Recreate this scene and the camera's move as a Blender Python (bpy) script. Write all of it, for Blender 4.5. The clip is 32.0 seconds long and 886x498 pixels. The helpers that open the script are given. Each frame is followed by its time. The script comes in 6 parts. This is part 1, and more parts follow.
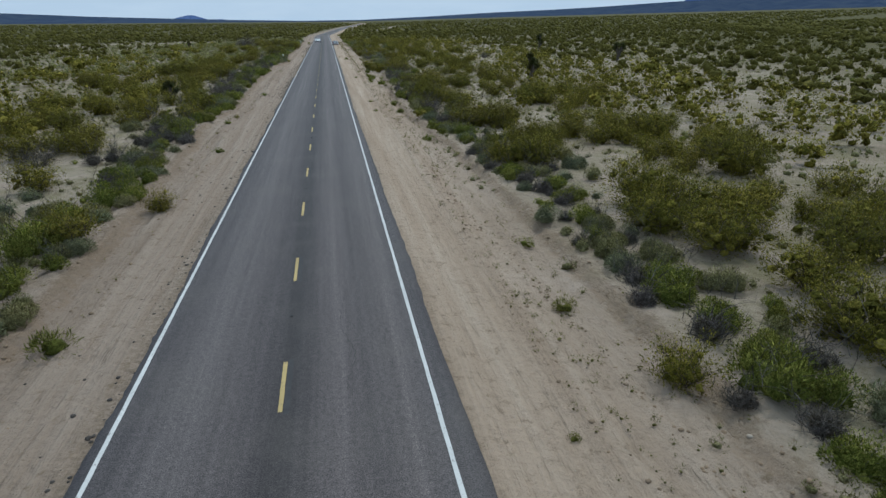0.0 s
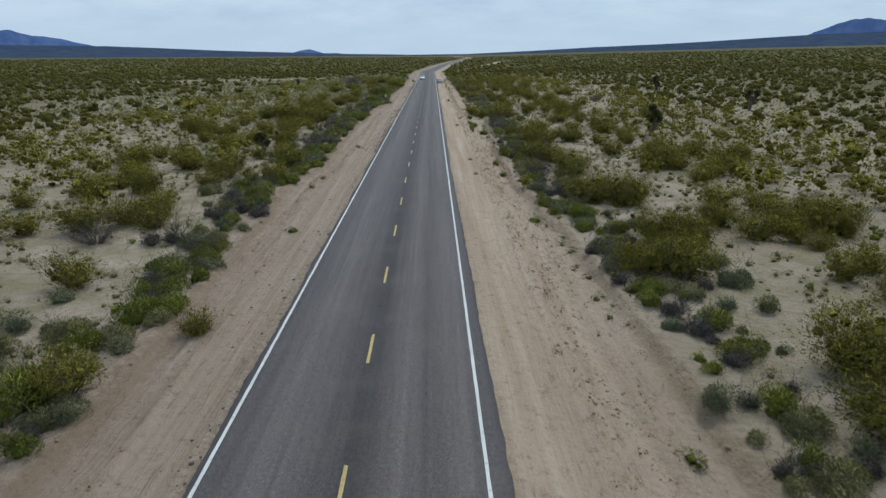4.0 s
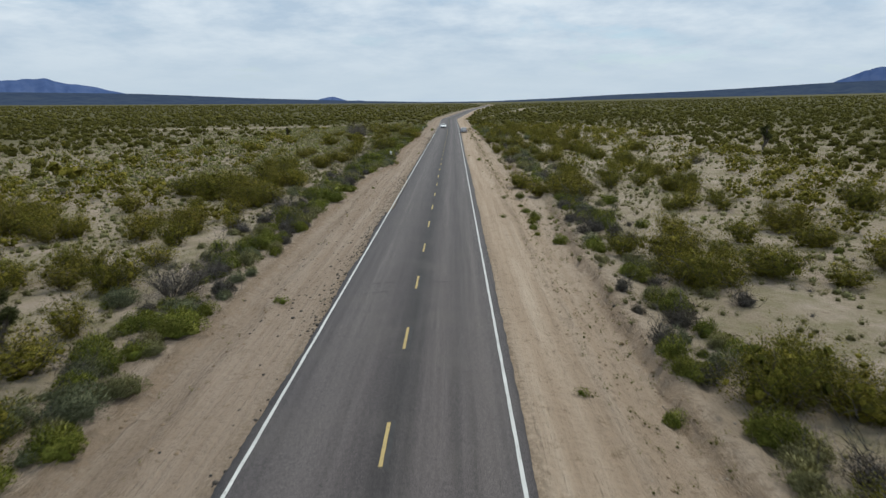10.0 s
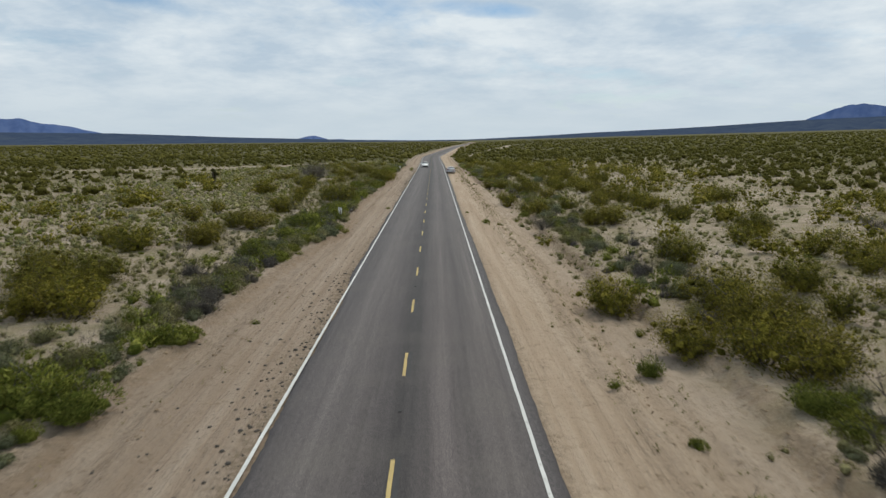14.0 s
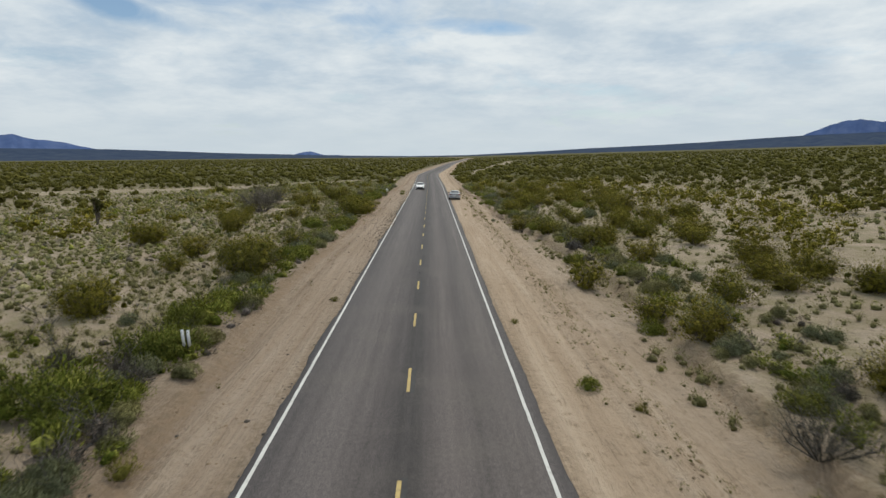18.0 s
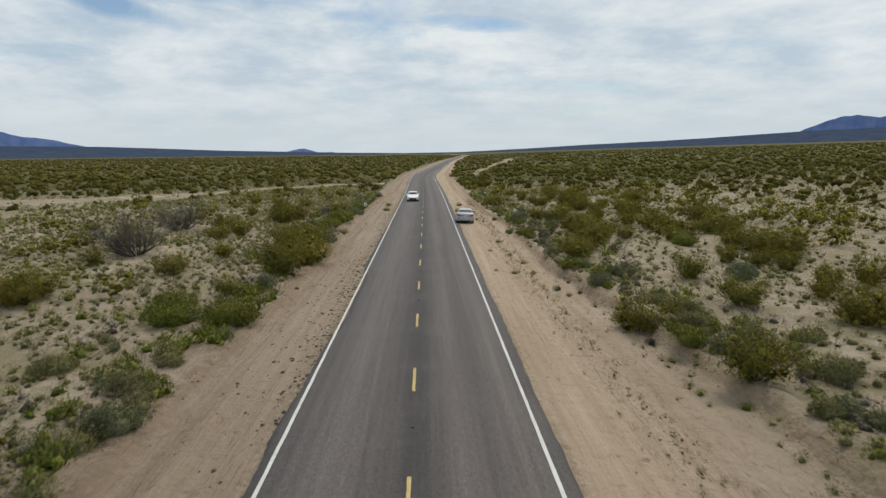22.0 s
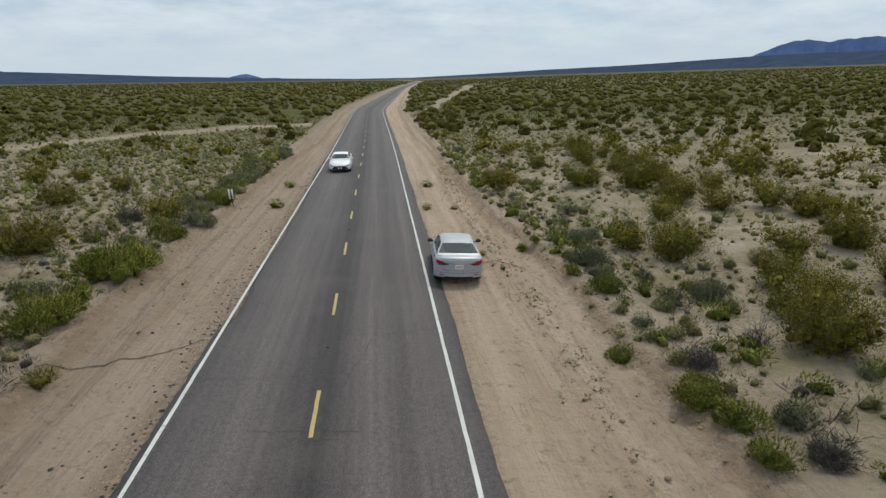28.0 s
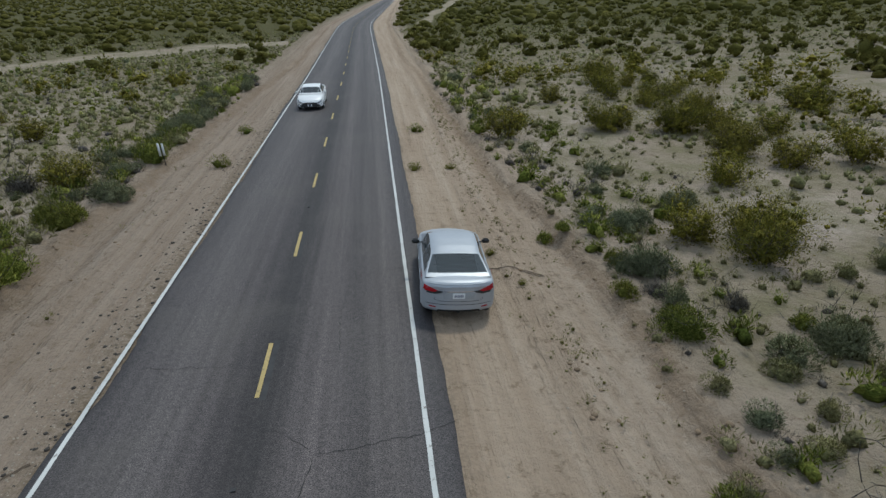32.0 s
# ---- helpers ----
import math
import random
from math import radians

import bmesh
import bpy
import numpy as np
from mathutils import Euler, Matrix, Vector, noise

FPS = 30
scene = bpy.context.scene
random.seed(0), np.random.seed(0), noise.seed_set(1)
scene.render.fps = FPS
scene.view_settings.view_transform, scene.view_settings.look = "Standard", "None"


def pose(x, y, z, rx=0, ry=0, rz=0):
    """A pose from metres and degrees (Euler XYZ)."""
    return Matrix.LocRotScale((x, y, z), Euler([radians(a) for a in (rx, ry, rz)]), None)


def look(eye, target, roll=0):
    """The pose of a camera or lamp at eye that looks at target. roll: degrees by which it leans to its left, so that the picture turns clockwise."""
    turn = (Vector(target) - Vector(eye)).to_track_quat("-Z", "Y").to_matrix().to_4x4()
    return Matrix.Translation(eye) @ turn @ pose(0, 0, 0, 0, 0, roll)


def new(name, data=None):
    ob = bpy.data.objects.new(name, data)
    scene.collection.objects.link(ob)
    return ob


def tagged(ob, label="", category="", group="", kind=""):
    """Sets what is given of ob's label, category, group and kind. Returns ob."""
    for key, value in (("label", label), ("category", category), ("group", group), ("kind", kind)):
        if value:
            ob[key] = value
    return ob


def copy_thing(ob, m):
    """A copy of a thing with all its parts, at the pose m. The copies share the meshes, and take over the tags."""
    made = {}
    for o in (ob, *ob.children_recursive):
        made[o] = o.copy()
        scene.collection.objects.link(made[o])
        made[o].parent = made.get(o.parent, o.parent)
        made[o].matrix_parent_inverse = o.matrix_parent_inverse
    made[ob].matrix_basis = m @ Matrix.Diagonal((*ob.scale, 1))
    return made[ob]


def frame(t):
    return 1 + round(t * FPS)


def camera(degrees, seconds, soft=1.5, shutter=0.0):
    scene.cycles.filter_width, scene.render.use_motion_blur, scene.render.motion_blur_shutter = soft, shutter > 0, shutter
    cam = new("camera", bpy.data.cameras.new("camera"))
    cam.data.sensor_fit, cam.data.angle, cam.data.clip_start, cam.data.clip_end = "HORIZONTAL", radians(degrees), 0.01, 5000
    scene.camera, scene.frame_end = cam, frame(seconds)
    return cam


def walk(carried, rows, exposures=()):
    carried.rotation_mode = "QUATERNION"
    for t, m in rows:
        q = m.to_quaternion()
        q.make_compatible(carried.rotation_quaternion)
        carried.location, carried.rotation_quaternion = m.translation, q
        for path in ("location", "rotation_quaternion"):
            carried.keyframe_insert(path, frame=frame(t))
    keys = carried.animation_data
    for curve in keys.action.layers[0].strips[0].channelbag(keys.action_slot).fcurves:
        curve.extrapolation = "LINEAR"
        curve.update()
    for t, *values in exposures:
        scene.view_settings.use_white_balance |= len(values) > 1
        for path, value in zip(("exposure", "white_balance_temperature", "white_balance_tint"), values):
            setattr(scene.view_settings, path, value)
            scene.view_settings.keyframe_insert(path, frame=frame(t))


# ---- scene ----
# The camera: a drone that follows the road at seven to ten metres.
cam = camera(72.4, 32.0, soft=1.45, shutter=0.25)
# seconds, x, y, z, tilt, roll, heading
FLIGHT = [
    (0.0, 1.567, -11.702, 8.128, 69.234, 0.316, -10.361),
    (0.5, 1.595, -11.347, 8.184, 69.932, 0.239, -9.829),
    (1.0, 1.668, -10.813, 8.325, 70.586, 0.188, -9.047),
    (1.5, 1.760, -10.130, 8.496, 71.126, 0.177, -7.855),
    (2.0, 1.883, -9.287, 8.685, 71.331, 0.214, -6.263),
    (2.5, 1.971, -8.202, 8.868, 71.554, 0.260, -4.609),
    (3.0, 2.104, -6.856, 9.122, 71.689, 0.274, -3.047),
    (3.5, 2.172, -5.186, 9.420, 71.993, 0.258, -1.831),
    (5.5, 2.281, 4.823, 10.199, 72.264, 0.137, 0.336),
    (6.0, 2.316, 8.016, 10.299, 72.424, 0.141, 0.682),
    (6.5, 2.339, 11.326, 10.319, 72.730, 0.161, 0.853),
    (7.0, 2.353, 14.846, 10.160, 72.904, 0.186, 1.041),
    (7.5, 2.294, 18.506, 9.978, 73.503, 0.198, 1.203),
    (8.0, 2.197, 22.026, 9.727, 73.867, 0.178, 1.312),
    (8.5, 2.083, 25.848, 9.462, 74.494, 0.154, 1.255),
    (9.0, 1.957, 29.943, 9.175, 75.197, 0.157, 1.168),
    (9.5, 1.902, 33.892, 8.969, 75.812, 0.187, 1.065),
    (10.0, 1.797, 38.057, 8.750, 76.297, 0.212, 0.965),
    (10.5, 1.713, 42.115, 8.572, 76.755, 0.254, 0.807),
    (11.0, 1.575, 46.111, 8.391, 77.263, 0.281, 0.596),
    (11.5, 1.416, 50.409, 8.194, 77.722, 0.323, 0.305),
    (12.0, 1.360, 54.870, 8.044, 78.385, 0.385, 0.140),
    (12.5, 1.294, 59.475, 7.933, 78.870, 0.434, -0.038),
    (13.0, 1.220, 64.133, 7.866, 79.108, 0.455, -0.275),
    (13.5, 1.160, 68.752, 7.676, 79.408, 0.454, -0.471),
    (13.6, 1.150, 72.050, 7.640, 79.480, 0.452, -0.530),
    (13.8, 1.110, 74.760, 7.565, 79.620, 0.448, -0.660),
    (14.0, 1.064, 76.661, 7.488, 79.774, 0.444, -0.789),
    (14.5, 1.049, 81.427, 7.315, 80.194, 0.447, -0.912),
    (16.5, 0.960, 100.033, 7.203, 81.144, 0.414, -1.168),
    (17.0, 0.890, 104.640, 7.217, 81.177, 0.416, -1.105),
    (17.5, 0.838, 109.105, 7.239, 81.219, 0.437, -1.135),
    (18.0, 0.795, 113.797, 7.260, 81.224, 0.460, -1.124),
    (18.5, 0.755, 118.339, 7.343, 81.171, 0.489, -1.106),
    (19.0, 0.728, 122.830, 7.444, 81.094, 0.496, -1.138),
    (19.5, 0.743, 127.415, 7.425, 81.074, 0.483, -1.116),
    (20.0, 0.640, 132.100, 7.407, 81.063, 0.498, -1.162),
    (20.5, 0.615, 136.495, 7.447, 81.053, 0.563, -1.155),
    (21.0, 0.580, 140.932, 7.530, 81.006, 0.621, -1.317),
    (21.5, 0.499, 145.358, 7.554, 81.014, 0.622, -1.493),
    (22.0, 0.498, 149.795, 7.578, 80.928, 0.593, -1.617),
    (22.5, 0.532, 154.016, 7.602, 80.847, 0.549, -1.813),
    (23.0, 0.566, 158.587, 7.597, 80.784, 0.516, -2.083),
    (23.5, 0.618, 163.024, 7.619, 80.590, 0.493, -2.355),
    (24.0, 0.704, 167.422, 7.603, 80.298, 0.468, -2.753),
    (24.5, 0.811, 171.886, 7.510, 79.890, 0.436, -3.216),
    (25.0, 0.984, 175.992, 7.479, 79.357, 0.403, -3.688),
    (25.5, 1.137, 179.908, 7.518, 78.702, 0.410, -4.222),
    (27.5, 1.755, 190.978, 7.739, 74.978, 0.565, -5.637),
    (28.0, 1.786, 192.730, 7.726, 74.177, 0.622, -5.998),
    (28.5, 1.925, 194.324, 7.800, 73.397, 0.686, -6.244),
    (29.0, 2.104, 195.872, 7.854, 72.633, 0.748, -6.356),
    (29.5, 2.263, 197.226, 7.846, 71.696, 0.802, -6.458),
    (30.0, 2.383, 198.370, 7.860, 70.551, 0.825, -6.530),
    (30.5, 2.473, 199.310, 7.854, 69.393, 0.828, -6.538),
    (31.0, 2.578, 200.092, 7.886, 68.415, 0.856, -6.597),
    (31.5, 2.715, 200.760, 7.918, 67.400, 0.915, -6.571),
    (32.0, 2.841, 201.330, 7.917, 66.435, 0.976, -6.524),
]
walk(cam, [(t, pose(x, y, z, rx, ry, rz)) for t, x, y, z, rx, ry, rz in FLIGHT],
     exposures=[(0.0, -0.34, 5550, 2), (6.0, -0.28, 5900, 4), (14.0, -0.22, 6550, 5), (24.0, -0.20, 6800, 6), (28.0, -0.21, 6450, 5), (30.0, -0.24, 6080, 3), (32.0, -0.46, 5800, 3)])

# ---- sky and sun ----
SUN_ELEVATION, SUN_HEADING = 60.0, 34.0      # degrees; heading from straight ahead towards the right


# rents in the cloud deck, where the blue shows: heading, height, half width, half height (degrees), lean, depth
RENTS = ((4.6, 11.3, 5.4, 0.85, -0.07, 0.26), (-25.5, 11.6, 5.5, 1.15, -0.24, 0.20), (-31.5, 13.6, 4.5, 1.0, -0.1, 0.16), (-6.5, 11.9, 2.6, 0.6, -0.05, 0.10),
         (13.0, 5.9, 6.0, 0.8, -0.09, 0.09), (24.0, 15.5, 9.0, 1.6, 0.05, 0.22), (-8.0, 17.5, 12.0, 2.2, 0.03, 0.20))


def make_world():
    world = bpy.data.worlds.new("overcast_sky")
    scene.world = world
    world.use_nodes = True
    nt = world.node_tree
    nt.nodes.clear()
    out = nt.nodes.new("ShaderNodeOutputWorld")
    sky = nt.nodes.new("ShaderNodeTexSky")
    sky.sky_type = "NISHITA"
    sky.sun_disc = False
    sky.sun_elevation, sky.sun_rotation = radians(SUN_ELEVATION), radians(SUN_HEADING)
    sky.dust_density, sky.air_density, sky.ozone_density = 0.4, 1.0, 3.0
    blue = nt.nodes.new("ShaderNodeBackground")
    blue.inputs["Strength"].default_value = 0.115
    nt.links.new(sky.outputs[0], blue.inputs["Color"])
    # the cloud deck, laid out flat overhead so that it closes up towards the horizon
    co = nt.nodes.new("ShaderNodeTexCoord")
    sep = nt.nodes.new("ShaderNodeSeparateXYZ")
    nt.links.new(co.outputs["Generated"], sep.inputs[0])

    def calc(op, a, b):
        n = nt.nodes.new("ShaderNodeMath")
        n.operation = op
        for k, v in enumerate((a, b)):
            if isinstance(v, (int, float)):
                n.inputs[k].default_value = v
            else:
                nt.links.new(v, n.inputs[k])
        return n.outputs[0]

    high = calc("MAXIMUM", calc("ADD", sep.outputs[2], 0.20), 0.15)
    flat = nt.nodes.new("ShaderNodeCombineXYZ")
    nt.links.new(calc("DIVIDE", sep.outputs[0], high), flat.inputs[0])
    nt.links.new(calc("DIVIDE", sep.outputs[1], high), flat.inputs[1])
    flat.inputs[2].default_value = 3.7
    big = nt.nodes.new("ShaderNodeTexNoise")
    big.inputs["Scale"].default_value, big.inputs["Detail"].default_value = 1.25, 8.0
    big.inputs["Roughness"].default_value, big.inputs["Distortion"].default_value = 0.52, 0.6
    nt.links.new(flat.outputs[0], big.inputs["Vector"])
    cover = nt.nodes.new("ShaderNodeValToRGB")
    cover.color_ramp.elements[0].position, cover.color_ramp.elements[0].color = 0.22, (0, 0, 0, 1)
    cover.color_ramp.elements[1].position, cover.color_ramp.elements[1].color = 0.47, (1, 1, 1, 1)
    # the deck tears open here and there above the horizon ahead
    heading = calc("MULTIPLY", calc("ARCTAN2", sep.outputs[0], sep.outputs[1]), 57.2958)
    rise = calc("MULTIPLY", calc("ARCSINE", sep.outputs[2], 0.0), 57.2958)
    open_sky = 0.0
    for h0, e0, wide, tall, lean, depth in RENTS:
        dh = calc("SUBTRACT", heading, h0)
        de = calc("DIVIDE", calc("SUBTRACT", calc("SUBTRACT", rise, e0), calc("MULTIPLY", dh, lean)), tall)
        dh = calc("DIVIDE", dh, wide)
        near = calc("MAXIMUM", calc("SUBTRACT", 1.0, calc("ADD", calc("MULTIPLY", dh, dh), calc("MULTIPLY", de, de))), 0.0)
        open_sky = calc("MAXIMUM", open_sky, calc("MULTIPLY", near, depth))
    wisp = nt.nodes.new("ShaderNodeTexNoise")
    wisp.inputs["Scale"].default_value, wisp.inputs["Detail"].default_value = 4.5, 7.0
    wisp.inputs["Roughness"].default_value, wisp.inputs["Distortion"].default_value = 0.6, 1.2
    nt.links.new(flat.outputs[0], wisp.inputs["Vector"])
    deck = calc("ADD", calc("MULTIPLY", big.outputs[0], 0.72), calc("MULTIPLY", wisp.outputs[0], 0.28))
    nt.links.new(calc("SUBTRACT", deck, open_sky), cover.inputs[0])
    fine = nt.nodes.new("ShaderNodeTexNoise")
    fine.inputs["Scale"].default_value, fine.inputs["Detail"].default_value = 2.2, 8.0
    fine.inputs["Roughness"].default_value = 0.6
    nt.links.new(flat.outputs[0], fine.inputs["Vector"])
    tone = nt.nodes.new("ShaderNodeValToRGB")
    tone.color_ramp.elements[0].position, tone.color_ramp.elements[0].color = 0.36, (0.555, 0.66, 0.80, 1)
    tone.color_ramp.elements[1].position, tone.color_ramp.elements[1].color = 0.64, (0.85, 0.905, 0.98, 1)
    nt.links.new(fine.outputs[0], tone.inputs[0])
    cloud = nt.nodes.new("ShaderNodeBackground")
    cloud.inputs["Strength"].default_value = 1.03
    mix = nt.nodes.new("ShaderNodeMixShader")
    low = nt.nodes.new("ShaderNodeMapRange")
    low.inputs[1].default_value, low.inputs[2].default_value, low.inputs[3].default_value, low.inputs[4].default_value = 0.03, 0.13, 1.0, 0.0
    nt.links.new(sep.outputs[2], low.inputs[0])
    veil = nt.nodes.new("ShaderNodeMix")
    veil.data_type = "RGBA"
    veil.inputs[7].default_value = (0.655, 0.735, 0.83, 1)
    nt.links.new(calc("MULTIPLY", low.outputs[0], 0.85), veil.inputs[0])
    nt.links.new(tone.outputs[0], veil.inputs[6])
    nt.links.new(veil.outputs[2], cloud.inputs["Color"])
    nt.links.new(calc("MAXIMUM", cover.outputs[0], low.outputs[0]), mix.inputs[0])
    nt.links.new(blue.outputs[0], mix.inputs[1])
    nt.links.new(cloud.outputs[0], mix.inputs[2])
    nt.links.new(mix.outputs[0], out.inputs[0])


make_world()
sun_data = bpy.data.lights.new("sun", "SUN")
sun_data.energy, sun_data.angle, sun_data.color = 2.4, radians(8), (1.0, 0.92, 0.79)
sun = new("sun", sun_data)
_e, _h = radians(SUN_ELEVATION), radians(SUN_HEADING)
sun.matrix_world = look((100 * math.cos(_e) * math.sin(_h), 100 * math.cos(_e) * math.cos(_h), 100 * math.sin(_e)), (0, 0, 0))


# ---- materials ----
def mat_new(name, rough=0.9, metal=0.0, spec=0.5):
    m = bpy.data.materials.new(name)
    m.use_nodes = True
    b = m.node_tree.nodes["Principled BSDF"]
    b.inputs["Roughness"].default_value, b.inputs["Metallic"].default_value = rough, metal
    b.inputs["Specular IOR Level"].default_value = spec
    return m, m.node_tree, b


def n_noise(nt, scale, detail=5.0, rough=0.6, vec=None, stretch=None, dist=0.0):
    n = nt.nodes.new("ShaderNodeTexNoise")
    n.inputs["Scale"].default_value, n.inputs["Detail"].default_value = scale, detail
    n.inputs["Roughness"].default_value, n.inputs["Distortion"].default_value = rough, dist
    if vec is None:
        vec = nt.nodes.new("ShaderNodeTexCoord").outputs["Object"]
    if stretch:
        mp = nt.nodes.new("ShaderNodeMapping")
        mp.inputs["Scale"].default_value = stretch
        nt.links.new(vec, mp.inputs["Vector"])
        vec = mp.outputs[0]
    nt.links.new(vec, n.inputs["Vector"])
    return n.outputs[0]


def n_ramp(nt, fac, stops):
    r = nt.nodes.new("ShaderNodeValToRGB")
    el = r.color_ramp.elements
    while len(el) < len(stops):
        el.new(0.5)
    for e, (p, c) in zip(el, stops):
        e.position = p
        e.color = (*c, 1) if len(c) == 3 else c
    nt.links.new(fac, r.inputs[0])
    return r.outputs[0]


def n_mix(nt, fac, a, b, mode="MIX"):
    n = nt.nodes.new("ShaderNodeMix")
    n.data_type, n.blend_type = "RGBA", mode
    for sock, v in ((n.inputs[0], fac), (n.inputs[6], a), (n.inputs[7], b)):
        if isinstance(v, (int, float)):
            sock.default_value = v
        elif isinstance(v, tuple):
            sock.default_value = (*v, 1)
        else:
            nt.links.new(v, sock)
    return n.outputs[2]


def n_math(nt, op, a, b=0.0, c=0.0):
    n = nt.nodes.new("ShaderNodeMath")
    n.operation = op
    for k, v in enumerate((a, b, c)):
        if isinstance(v, (int, float)):
            n.inputs[k].default_value = v
        else:
            nt.links.new(v, n.inputs[k])
    return n.outputs[0]


def n_bump(nt, b, height, strength, distance):
    n = nt.nodes.new("ShaderNodeBump")
    n.inputs["Strength"].default_value, n.inputs["Distance"].default_value = strength, distance
    nt.links.new(height, n.inputs["Height"])
    nt.links.new(n.outputs[0], b.inputs["Normal"])


def plain(name, color, rough=0.6, metal=0.0, vary=0.15, scale=8.0, spec=0.5):
    """A surface of one colour with faint blotches and wear."""
    m, nt, b = mat_new(name, rough, metal, spec)
    f = n_noise(nt, scale)
    lo = tuple(c * (1 - vary) for c in color)
    hi = tuple(min(1, c * (1 + vary)) for c in color)
    nt.links.new(n_ramp(nt, f, [(0.3, lo), (0.7, hi)]), b.inputs["Base Color"])
    return m


def leafy(name, dark, mid, light, rough=0.8, turns=((0.115, 0.085, 0.026), (0.050, 0.066, 0.018))):
    """Leaves: each tuft a little different, each bush too; bushes turn towards dry brown or deep green."""
    m, nt, b = mat_new(name, rough, 0.0, 0.06)
    g = nt.nodes.new("ShaderNodeNewGeometry")
    col = n_ramp(nt, g.outputs["Random Per Island"], [(0.0, dark), (0.55, mid), (1.0, light)])
    oi = nt.nodes.new("ShaderNodeObjectInfo")
    patch = n_noise(nt, 0.09, 3.0, vec=g.outputs["Position"])
    bush = n_noise(nt, 0.42, 2.0, vec=g.outputs["Position"])
    shift = n_math(nt, "ADD", n_math(nt, "MULTIPLY", oi.outputs["Random"], 0.35), n_math(nt, "MULTIPLY", bush, 0.65))
    col = n_mix(nt, n_ramp(nt, shift, [(0.50, (0, 0, 0)), (0.66, (0.55, 0.55, 0.55))]), col, n_mix(nt, 0.6, col, turns[0]))
    col = n_mix(nt, n_ramp(nt, shift, [(0.36, (0.6, 0.6, 0.6)), (0.50, (0, 0, 0))]), col, n_mix(nt, 0.6, col, turns[1]))
    col = n_mix(nt, n_ramp(nt, patch, [(0.42, (0, 0, 0)), (0.62, (0.45, 0.45, 0.45))]), col, n_mix(nt, 0.5, col, (0.075, 0.072, 0.024)))
    # mottling whose dark spots paint the shaded gaps between leaves into the colour
    gap_mottle = n_noise(nt, 11.0, 4.0, 0.7, vec=g.outputs["Position"])
    col = n_mix(nt, 0.75, col, n_ramp(nt, gap_mottle, [(0.36, (0.13, 0.14, 0.12)), (0.5, (0.5, 0.5, 0.5)), (0.64, (0.80, 0.79, 0.73))]), "OVERLAY")
    nt.links.new(col, b.inputs["Base Color"])
    n_bump(nt, b, gap_mottle, 0.8, 0.12)
    through_light = nt.nodes.new("ShaderNodeBsdfTranslucent")
    nt.links.new(n_mix(nt, 0.3, col, (0.20, 0.20, 0.05)), through_light.inputs["Color"])
    both = nt.nodes.new("ShaderNodeMixShader")
    both.inputs[0].default_value = 0.2
    nt.links.new(b.outputs[0], both.inputs[1])
    nt.links.new(through_light.outputs[0], both.inputs[2])
    nt.links.new(both.outputs[0], nt.nodes["Material Output"].inputs[0])
    return m


